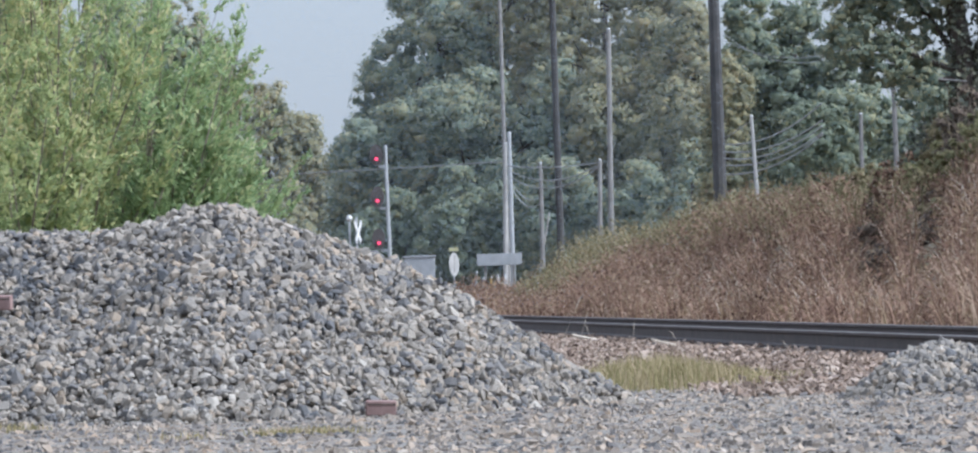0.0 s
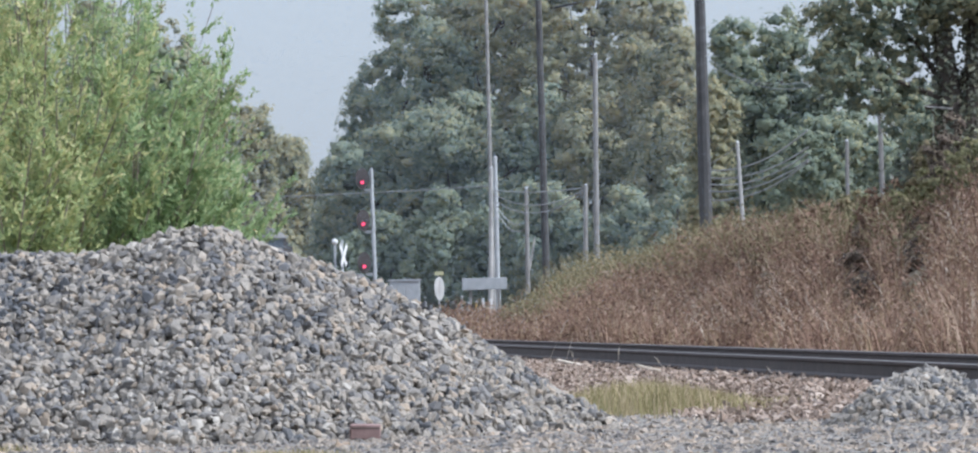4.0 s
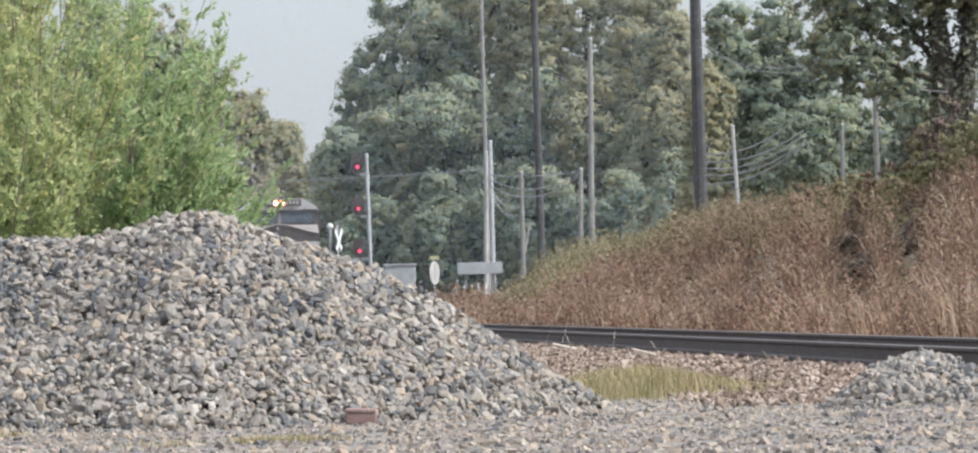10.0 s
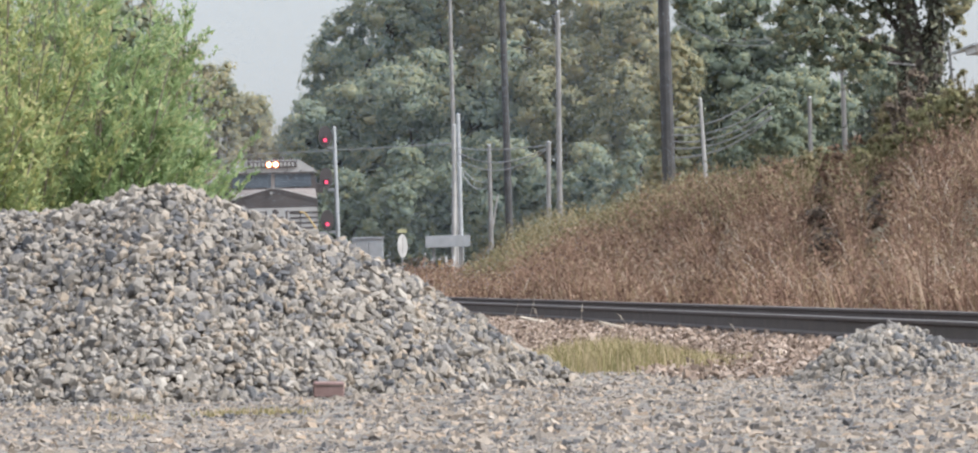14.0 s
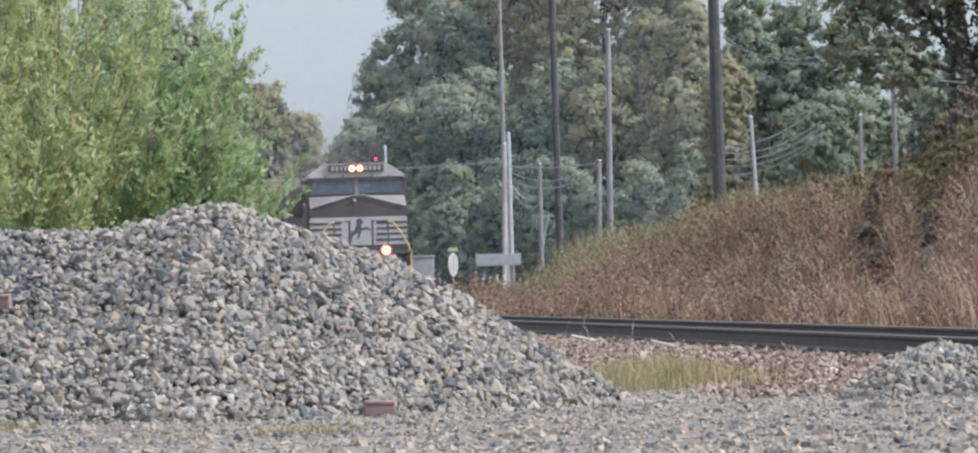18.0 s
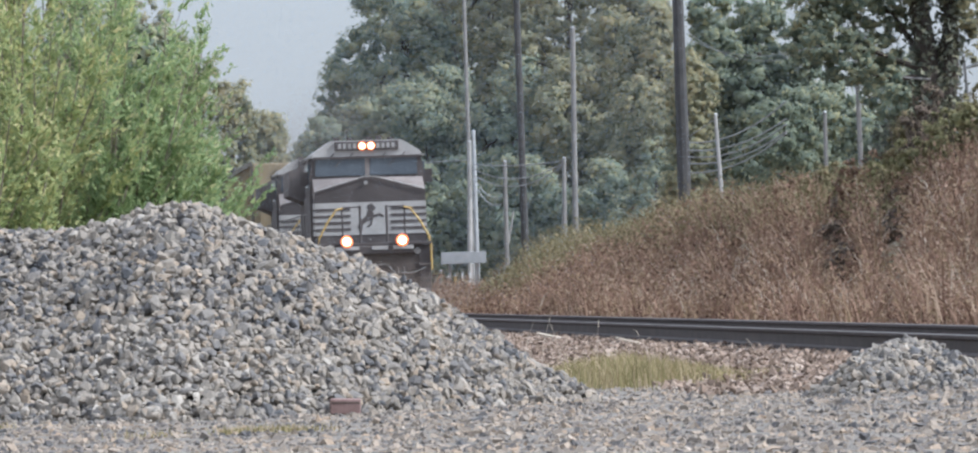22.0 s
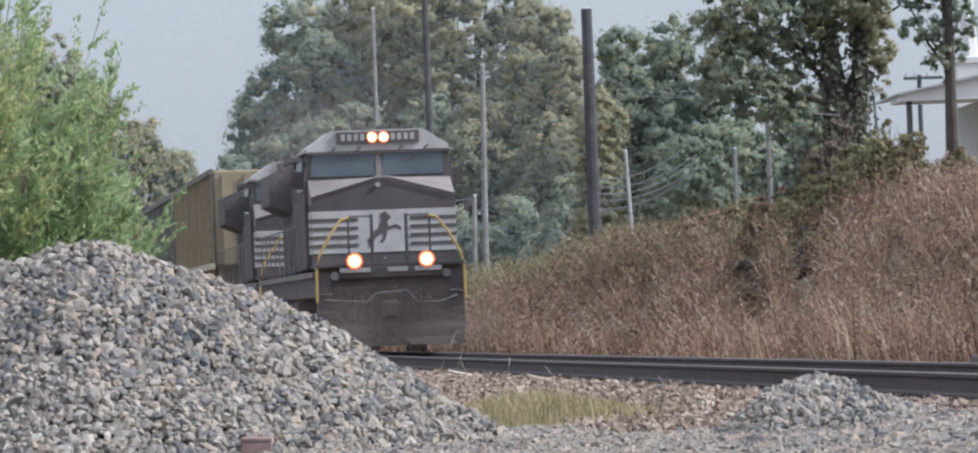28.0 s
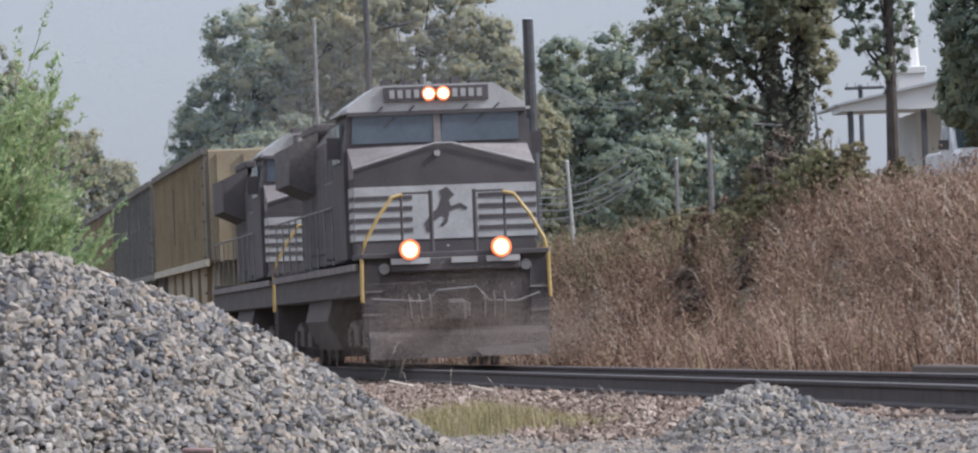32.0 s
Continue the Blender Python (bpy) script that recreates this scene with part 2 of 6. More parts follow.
# ---- mesh helpers ----
def quick_mesh(name, verts, faces, mat, parent=None, label=""):
    """verts (n, 3) and faces (m, k) as arrays, all faces with k corners."""
    me = bpy.data.meshes.new(name)
    k = faces.shape[1]
    me.vertices.add(len(verts))
    me.vertices.foreach_set("co", np.ascontiguousarray(verts, dtype=np.float32).ravel())
    me.loops.add(faces.size)
    me.loops.foreach_set("vertex_index", np.ascontiguousarray(faces, dtype=np.int32).ravel())
    me.polygons.add(len(faces))
    me.polygons.foreach_set("loop_start", np.arange(0, faces.size, k, dtype=np.int32))
    me.update(calc_edges=True)
    me.materials.append(mat)
    ob = new(name, me)
    ob.parent = parent
    if label:
        tagged(ob, label)
    return ob


def part(name, bm, mat, parent, label="", bevel=0.0):
    if bevel:
        bmesh.ops.bevel(bm, geom=bm.edges[:], offset=bevel, segments=1, affect="EDGES", clamp_overlap=True)
    bmesh.ops.recalc_face_normals(bm, faces=bm.faces[:])
    me = bpy.data.meshes.new(name)
    bm.to_mesh(me)
    bm.free()
    me.materials.append(mat)
    ob = new(name, me)
    ob.parent = parent
    if label:
        tagged(ob, label)
    return ob


def box(bm, x0, x1, y0, y1, z0, z1):
    v = [bm.verts.new((x, y, z)) for x in (x0, x1) for y in (y0, y1) for z in (z0, z1)]
    for f in ((0, 1, 3, 2), (4, 6, 7, 5), (0, 4, 5, 1), (2, 3, 7, 6), (0, 2, 6, 4), (1, 5, 7, 3)):
        bm.faces.new([v[i] for i in f])
    return v


def boxed(x0, x1, y0, y1, z0, z1):
    bm = bmesh.new()
    box(bm, x0, x1, y0, y1, z0, z1)
    return bm


def prism(bm, outline, y0, y1, axis="y"):
    """A solid from an outline of (a, b), run from y0 to y1 along the axis."""
    def at(a, b, y):
        return (a, y, b) if axis == "y" else (y, a, b) if axis == "x" else (a, b, y)
    lo, hi = [[bm.verts.new(at(a, b, y)) for a, b in outline] for y in (y0, y1)]
    n = len(outline)
    for i in range(n):
        bm.faces.new((lo[i], lo[(i + 1) % n], hi[(i + 1) % n], hi[i]))
    bm.faces.new(lo)
    bm.faces.new(hi[::-1])


def prismed(outline, y0, y1, axis="y"):
    bm = bmesh.new()
    prism(bm, outline, y0, y1, axis)
    return bm


def rod(bm, pts, r0, r1=None, n=8):
    """A round bar through the points, tapering from r0 to r1."""
    r1 = r0 if r1 is None else r1
    pts = [Vector(p) for p in pts]
    rings = []
    for i, p in enumerate(pts):
        d = (pts[min(i + 1, len(pts) - 1)] - pts[max(i - 1, 0)]).normalized()
        a = d.orthogonal().normalized()
        if abs(d.z) < 0.95:
            a = d.cross(Vector((0, 0, 1))).normalized()
        b = d.cross(a)
        r = r0 + (r1 - r0) * i / max(1, len(pts) - 1)
        rings.append([bm.verts.new(p + (a * math.cos(k * math.tau / n) + b * math.sin(k * math.tau / n)) * r) for k in range(n)])
    for lo, hi in zip(rings, rings[1:]):
        for k in range(n):
            bm.faces.new((lo[k], lo[(k + 1) % n], hi[(k + 1) % n], hi[k]))
    bm.faces.new(rings[0][::-1])
    bm.faces.new(rings[-1])


def rodded(pts, r0, r1=None, n=8):
    bm = bmesh.new()
    rod(bm, pts, r0, r1, n)
    return bm


def thing(name, at, label, category, group="", rz=0.0):
    e = new(name)
    e.matrix_basis = pose(*at, 0, 0, rz)
    return tagged(e, label, category, group)


def smoothstep(a, b, v):
    q = np.clip((v - a) / (b - a), 0, 1)
    return q * q * (3 - 2 * q)


rng = np.random.default_rng(7)


def lumps(x, y, size, seed=0.0):
    """A gentle uneven field between about -1 and 1, for relief."""
    x, y = x / size + seed, y / size - seed * 1.7
    return (np.sin(x * 2.1 + 1.3 * np.sin(y * 1.7)) + np.sin(y * 2.7 + 1.1 * np.sin(x * 1.9 + 2)) + np.sin((x + y) * 3.9 + seed) * 0.5) / 2.5


# ---- the lie of the land ----
def track_x(y):
    return 8.98 - 0.0661 * y


TRACK_TURN = math.degrees(math.atan(0.0661))


def rail_z(y):
    return 0.32 - 0.0006 * (y - 60)


CREST = np.array([(0, 2.6), (80, 2.7), (110, 2.75), (144, 2.55), (170, 2.2), (190, 1.78), (205, 1.2), (220, 0.5), (233, 0.0), (262, 0.0), (400, 0.0)])


def bank_z(y):
    return np.interp(y, CREST[:, 0], CREST[:, 1])


def road_x(y):
    return 13.84 + 0.042 * (159 - y)


def road_z(y):
    return 3.20 - 0.0062 * (y - 140) - 2.3 * smoothstep(168, 200, y)


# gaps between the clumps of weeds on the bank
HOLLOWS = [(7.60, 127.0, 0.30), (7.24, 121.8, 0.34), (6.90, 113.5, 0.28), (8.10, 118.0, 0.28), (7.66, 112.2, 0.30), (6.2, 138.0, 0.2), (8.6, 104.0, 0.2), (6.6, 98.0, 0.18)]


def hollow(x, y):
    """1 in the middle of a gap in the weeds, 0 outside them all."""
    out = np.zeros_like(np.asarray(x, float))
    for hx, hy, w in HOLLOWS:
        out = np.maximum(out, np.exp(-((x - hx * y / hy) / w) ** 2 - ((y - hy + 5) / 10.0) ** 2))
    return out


def ground_z(x, y):
    x, y = np.asarray(x, float), np.asarray(y, float)
    u = x - track_x(np.minimum(y, 420))
    low = -0.0006 * np.clip(y - 60, 0, 300)
    z = low - 0.72 * (1 - smoothstep(8, 27, y))
    z = z + (rail_z(y) - 0.24 - low) * (1 - smoothstep(1.4, 3.4, np.abs(u))) * smoothstep(20, 45, y)
    rise = smoothstep(3.0, 9.0, u)
    z = z + bank_z(y) * rise + 0.9 * smoothstep(9, 21, u) * smoothstep(300, 180, y)
    z = z + 0.24 * lumps(x, y, 2.3) * rise * (1.2 - 0.4 * rise) - 0.35 * hollow(x, y)
    lane = (1 - smoothstep(1.8, 3.6, np.abs(x - road_x(y)))) * smoothstep(124, 132, y) * (1 - smoothstep(200, 212, y))
    z = z * (1 - lane) + (road_z(y) - 0.03) * lane
    return z + 0.012 * lumps(x, y, 0.5, 3.0)


RIDGE = np.array([(-9, 0.0), (-6.5, 1.0), (-5, 1.33), (-3.6, 1.38), (-3.2, 1.37), (-2.88, 1.34), (-2.5, 1.43), (-2.15, 1.53), (-1.95, 1.525), (-1.7, 1.435), (-1.4, 1.35), (-1.18, 1.28), (-0.98, 1.205), (-0.73, 1.09),
                  (-0.4, 0.91), (-0.25, 0.835), (0.07, 0.64), (0.4, 0.42), (0.72, 0.2), (1.04, 0.03), (1.2, -0.1)])


def pile_z(x, y):
    """The height of the two stone heaps; below the ground where there is none."""
    x, y = np.asarray(x, float), np.asarray(y, float)
    top = np.interp(x, RIDGE[:, 0], RIDGE[:, 1], left=-1, right=-1)
    off = np.abs(y - 48.0 - 0.12 * np.sin(x * 1.3))
    z = top - 0.60 * (np.sqrt(off * off + 0.03) - 0.17)
    r = np.sqrt((x - 3.28) ** 2 + ((y - 47.0) * 0.8) ** 2)
    z2 = 0.40 - 0.66 * (np.sqrt(r * r + 0.02) - 0.14) + 0.02 * np.sin(x * 9)
    r3 = np.sqrt(((x - 3.75) * 0.7) ** 2 + ((y - 47.6) * 0.8) ** 2)
    z3 = 0.20 - 0.6 * (np.sqrt(r3 * r3 + 0.02) - 0.14)
    z = np.maximum(z, np.maximum(z2, z3)) + 0.030 * lumps(x, y, 0.45, 1.0) + 0.015 * lumps(x, y, 0.17, 5.0)
    return z


def grid_mesh(name, xs, ys, zf, mat, parent=None):
    gx, gy = np.meshgrid(xs, ys)
    v = np.stack([gx, gy, zf(gx, gy)], -1).reshape(-1, 3)
    n = len(xs)
    i = (np.arange(len(ys) - 1)[:, None] * n + np.arange(n - 1)[None]).ravel()
    ob = quick_mesh(name, v, np.stack([i, i + 1, i + n + 1, i + n], 1), mat, parent)
    ob.data.polygons.foreach_set("use_smooth", [True] * len(ob.data.polygons))
    return ob


xs = np.concatenate([[-3000, -1200, -500, -200, -100, -60], np.arange(-40, 46, 0.5), [60, 100, 200, 500, 1200, 3000]])
ys = np.concatenate([[-2500, -800, -200, -60], np.arange(-20, 50, 2.0), np.arange(50, 240, 1.0), np.arange(240, 320, 2.0), np.arange(320, 500, 5.0), [ 600, 1200, 3500]])
ground = grid_mesh("ground", xs, ys, ground_z, M_SOIL)
tagged(ground, "dry brown earth with leaf litter, rising into a bank", "ground", kind="structure")


def lot_z(x, y):
    return ground_z(x, y) + 0.01


lot = grid_mesh("gravel_lot", np.arange(-9, 9.01, 0.2), np.arange(24, 60, 0.3), lot_z, M_GRIT)
tagged(lot, "flat yard of pale crushed stone and grit", "gravel ground", kind="structure")


def strip(name, u0, u1, y0, y1, du, dy, lift, mat):
    us, ys_ = np.arange(u0, u1 + 1e-6, du), np.arange(y0, y1 + 1e-6, dy)
    gu, gy = np.meshgrid(us, ys_)
    gx = gu + track_x(gy)
    v = np.stack([gx, gy, ground_z(gx, gy) + lift], -1).reshape(-1, 3)
    n = len(us)
    i = (np.arange(len(ys_) - 1)[:, None] * n + np.arange(n - 1)[None]).ravel()
    return quick_mesh(name, v, np.stack([i, i + 1, i + n + 1, i + n], 1), mat)


bed = strip("ballast_bed", -3.6, 3.2, 48, 445, 0.25, 1.0, 0.015, M_BALLAST)
tagged(bed, "bed of rust-stained ballast under the railway track", "track ballast", kind="structure")


# ---- stones ----
CHIP = np.array([(1, 0.1, -0.2), (-0.9, 0.3, 0.2), (0.25, 1, 0.15), (-0.2, -1, 0.1), (0.35, -0.25, 1), (-0.3, 0.2, -1)], float)
CHIP_F = np.array([(0, 2, 4), (2, 1, 4), (1, 3, 4), (3, 0, 4), (2, 0, 5), (1, 2, 5), (3, 1, 5), (0, 3, 5)])
GOLD = (1 + math.sqrt(5)) / 2
BLOCK = np.array([(-1, GOLD, 0), (1, GOLD, 0), (-1, -GOLD, 0), (1, -GOLD, 0), (0, -1, GOLD), (0, 1, GOLD), (0, -1, -GOLD), (0, 1, -GOLD), (GOLD, 0, -1), (GOLD, 0, 1), (-GOLD, 0, -1), (-GOLD, 0, 1)], float) / 1.9
BLOCK_F = np.array([(0, 11, 5), (0, 5, 1), (0, 1, 7), (0, 7, 10), (0, 10, 11), (1, 5, 9), (5, 11, 4), (11, 10, 2), (10, 7, 6), (7, 1, 8), (3, 9, 4), (3, 4, 2), (3, 2, 6), (3, 6, 8), (3, 8, 9), (4, 9, 5), (2, 4, 11), (6, 2, 10), (8, 6, 7), (9, 8, 1)])


CUBE = np.array([(x, y, z) for x in (-0.66, 0.66) for y in (-0.66, 0.66) for z in (-0.66, 0.66)], float)
CUBE_F = np.array([(0, 1, 3), (0, 3, 2), (4, 6, 7), (4, 7, 5), (0, 4, 5), (0, 5, 1), (2, 3, 7), (2, 7, 6), (0, 2, 6), (0, 6, 4), (1, 5, 7), (1, 7, 3)])
FORMS = {"rock": (BLOCK, BLOCK_F), "cube": (CUBE, CUBE_F), "chip": (CHIP, CHIP_F)}


def turns(n):
    q = rng.normal(size=(n, 4))
    q /= np.linalg.norm(q, axis=1)[:, None]
    w, x, y, z = q.T
    return np.stack([1 - 2 * (y * y + z * z), 2 * (x * y - z * w), 2 * (x * z + y * w), 2 * (x * y + z * w), 1 - 2 * (x * x + z * z), 2 * (y * z - x * w),
                     2 * (x * z - y * w), 2 * (y * z + x * w), 1 - 2 * (x * x + y * y)], 1).reshape(n, 3, 3)


def stones(name, at, size, mat, parent=None, label="", kind="stuff", category="", form="rock"):
    """Angular broken stones at the places given, each with its own shape."""
    n = len(at)
    corners, faces = FORMS[form]
    k = len(corners)
    shape = corners[None] + rng.uniform(-0.3, 0.3, (n, k, 3))
    shape *= (size[:, None] * rng.uniform((0.95, 0.75, 0.5), (1.5, 1.1, 0.95), (n, 3)) * 0.62)[:, None]
    v = np.einsum("nij,nkj->nki", turns(n), shape) + at[:, None]
    f = faces[None] + k * np.arange(n)[:, None, None]
    ob = quick_mesh(name, v.reshape(-1, 3), f.reshape(-1, 3), mat, parent, label)
    ob.data.shade_flat()
    return tagged(ob, kind=kind, category=category)


def sizes(n, mean, spread=0.3):
    return np.clip(rng.lognormal(math.log(mean), spread, n), mean * 0.45, mean * 2.2)


# the large heap and the small one
pile = grid_mesh("stone_mound", np.arange(-9, 1.6, 0.07), np.arange(44.5, 51.5, 0.07), lambda x, y: pile_z(np.minimum(x, 1.3), y) - 0.05, M_GRIT)
tagged(pile, "high heap of pale grey crushed stone on the yard", "gravel pile")
n = 37000
px, py = rng.uniform(-4.6, 1.3, n), rng.uniform(44.6, 48.7, n)
pz = pile_z(px, py)
ok = pz > ground_z(px, py) - 0.03
at = np.stack([px, py, pz + rng.uniform(-0.045, 0.03, n)], 1)[ok]
stones("rubble", at, sizes(len(at), 0.0445, 0.34), M_STONE, pile, "loose angular grey and beige stones")
heap = grid_mesh("stone_mound", np.arange(2.4, 4.9, 0.06), np.arange(45.8, 49, 0.06), lambda x, y: pile_z(x, y) - 0.02, M_GRIT)
tagged(heap, "low heap of pale grey crushed stone beside the track", "gravel pile")
n = 5600
px, py = rng.uniform(2.4, 4.8, n), rng.uniform(45.8, 48.6, n)
pz = pile_z(px, py)
ok = pz > ground_z(px, py) - 0.03
at = np.stack([px, py, pz + rng.uniform(-0.012, 0.012, n)], 1)[ok]
stones("rubble", at, sizes(len(at), 0.044), M_STONE, heap, "loose angular grey stones")
# the yard between
n = 48000
py = rng.uniform(27.5, 60, n)
px = rng.uniform(-0.088, 0.114, n) * py
ok = ((px - track_x(py) < -2.6) | (py < 48.6)) & (rng.random(n) < np.interp(py, [27, 50, 60], [1, 1, 0.5]))
px, py = px[ok], py[ok]
at = np.stack([px, py, ground_z(px, py) + rng.uniform(-0.008, 0.008, len(px))], 1)
stones("rubble", at, sizes(len(at), 0.0285, 0.4), M_LOT_STONE, lot, "loose dusty grey-beige stones", form="cube")
# the track's ballast
n = 30000
py = 48.4 + 84 * rng.random(n) ** 1.3
pu = rng.uniform(-3.9, 3.0, n)
px = pu + track_x(py)
at = np.stack([px, py, ground_z(px, py) + rng.uniform(-0.005, 0.035, n)], 1)
stones("rubble", at, sizes(n, 0.052), M_BALLAST, bed, "rust-stained angular stones", form="chip")


# ---- track ----
def rail(side):
    prof = [(-0.070, 0.0), (0.070, 0.0), (0.070, 0.012), (0.014, 0.032), (0.010, 0.135), (0.034, 0.150), (0.036, 0.178), (0.028, 0.186), (-0.028, 0.186), (-0.036, 0.178), (-0.034, 0.150), (-0.010, 0.135), (-0.014, 0.032), (-0.070, 0.012)]
    bm = bmesh.new()
    rings = [[bm.verts.new((track_x(y) + side * 0.7525 + a, y, rail_z(y) - 0.186 + b)) for a, b in prof] for y in (20, 445)]
    k = len(prof)
    for i in range(k):
        f = bm.faces.new((rings[0][i], rings[0][(i + 1) % k], rings[1][(i + 1) % k], rings[1][i]))
        f.material_index = 1 if i in (6, 7, 8, ) else 0
    bm.faces.new(rings[0])
    bm.faces.new(rings[1][::-1])
    ob = part("rail", bm, M_RAIL, track)
    ob.data.materials.append(M_RAIL_HEAD)
    return ob


track = thing("railway_track", (0, 0, 0), "single railway track with dark rusty rails on timber ties", "railway track")
tagged(track, kind="structure")
for side in (-1, 1):
    rail(side)


# ---- plants ----
def leaf_quads(at, size, aspect=0.55, face=None):
    """A small flat leaf at each place, as one pointed triangle; face: the way that each one looks."""
    n = len(at)
    r = turns(n)
    if face is not None:
        nz = face + rng.normal(size=(n, 3)) * 0.2
        nz /= np.linalg.norm(nz, axis=1)[:, None]
        ax = np.cross(nz, r[:, :, 0])
        ax /= np.linalg.norm(ax, axis=1)[:, None] + 1e-9
        r = np.stack([ax, np.cross(nz, ax), nz], 2)
    a, b = r[:, :, 0] * (size * 0.6)[:, None], r[:, :, 1] * (size * 0.6 * aspect)[:, None]
    v = np.stack([at - a * 0.8 + b, at + a, at - a * 0.8 - b], 1)
    f = np.arange(3 * n).reshape(n, 3)
    return v.reshape(-1, 3), f


TO_SUN = np.array([math.sin(az) * math.cos(el), math.cos(az) * math.cos(el), math.sin(el)])


def cloud(blobs, clusters, per, spread):
    """Clumps round the skin of the ellipsoids (x, y, z, rx, ry, rz), with single leaves round each: the clumps' places and sizes, the leaves' places, and the way they look."""
    blobs = np.array(blobs, float)
    w = (blobs[:, 3] * blobs[:, 4] * blobs[:, 5]) ** 0.7
    pick = rng.choice(len(blobs), clusters, p=w / w.sum())
    d = rng.normal(size=(clusters, 3))
    d /= np.linalg.norm(d, axis=1)[:, None]
    c = blobs[pick, :3] + d * blobs[pick, 3:] * (rng.random(clusters) ** 0.22)[:, None]
    s = spread * rng.uniform(0.55, 1.5, clusters)
    q = rng.normal(size=(clusters * per, 3)) + np.repeat(d, per, 0) * 0.6
    q /= np.linalg.norm(q, axis=1)[:, None]
    far = rng.uniform(0.45, 1.15, clusters * per) * np.where(rng.random(clusters * per) < 0.12, 1.5, 1.0)
    p = np.repeat(c, per, 0) + q * (np.repeat(s, per) * far)[:, None] * np.array([1, 1, 0.8])
    up = q * 0.8 + np.repeat(d, per, 0) * 0.5 + TO_SUN * 0.2 + np.array([0, -0.25, 0])
    return c, s, p, up


def clumps(c, s):
    """Uneven lobes of foliage, each with its own shape."""
    n, k = len(c), len(CHIP)
    shape = CHIP[None] * rng.uniform(0.55, 1.2, (n, k, 1)) * (s[:, None] * rng.uniform(0.75, 1.25, (n, 3)))[:, None]
    v = np.einsum("nij,nkj->nki", turns(n), shape) * np.array([1, 1, 0.8]) + c[:, None]
    f = CHIP_F[None] + k * np.arange(n)[:, None, None]
    return v.reshape(-1, 3), f.reshape(-1, 3)


def crown(name, blobs, clusters, per, spread, leaf, mat, parent, aspect=0.6, label=""):
    c, s, p, face = cloud(blobs, clusters, per, spread)
    cv, cf = clumps(c, s * 0.72)
    v, f = leaf_quads(p, leaf * rng.uniform(0.6, 1.35, len(p)), aspect, face)
    ob = quick_mesh(name, np.concatenate([cv, v]), np.concatenate([cf, f + len(cv)]), mat, parent, label)
    return tagged(ob, kind="stuff")


def limbs(bm, base, top, r, blobs, count, seed):
    """A tapered trunk with limbs that reach into the crown."""
    rnd = random.Random(seed)
    base, top = Vector(base), Vector(top)
    mid = base.lerp(top, 0.5) + Vector((rnd.uniform(-r, r), rnd.uniform(-r, r), 0))
    rod(bm, [base, base.lerp(mid, 0.5), mid, top], r, r * 0.4, 9)
    for k in range(count):
        b = blobs[k % len(blobs)]
        start = base.lerp(top, rnd.uniform(0.35, 0.95))
        end = Vector((b[0] + rnd.uniform(-0.6, 0.6) * b[3], b[1] + rnd.uniform(-0.6, 0.6) * b[4], b[2] + rnd.uniform(-0.4, 0.7) * b[5]))
        m = start.lerp(end, 0.5) + Vector((0, 0, -0.1 * (end - start).length * rnd.uniform(-1, 1)))
        rod(bm, [start, m, end], r * 0.3, r * 0.06, 6)


def tree(name, base, top, r, blobs, clusters, per, spread, leaf, mat, label, category="tree", limb_count=8, aspect=0.6, group=""):
    """Large leaves fill the inside of the crown, small ones its skin."""
    e = thing(name, base, label, category, group)
    o = Vector(base)
    rel = [(b[0] - o.x, b[1] - o.y, b[2] - o.z, *b[3:]) for b in blobs]
    bm = bmesh.new()
    limbs(bm, (0, 0, -0.3), Vector(top) - o, r, rel, limb_count, len(blobs) + clusters)
    part("trunk", bm, M_BARK, e, "dark rough bark")
    crown("crown", rel, clusters, per, spread, leaf, mat, e, aspect)
    return e


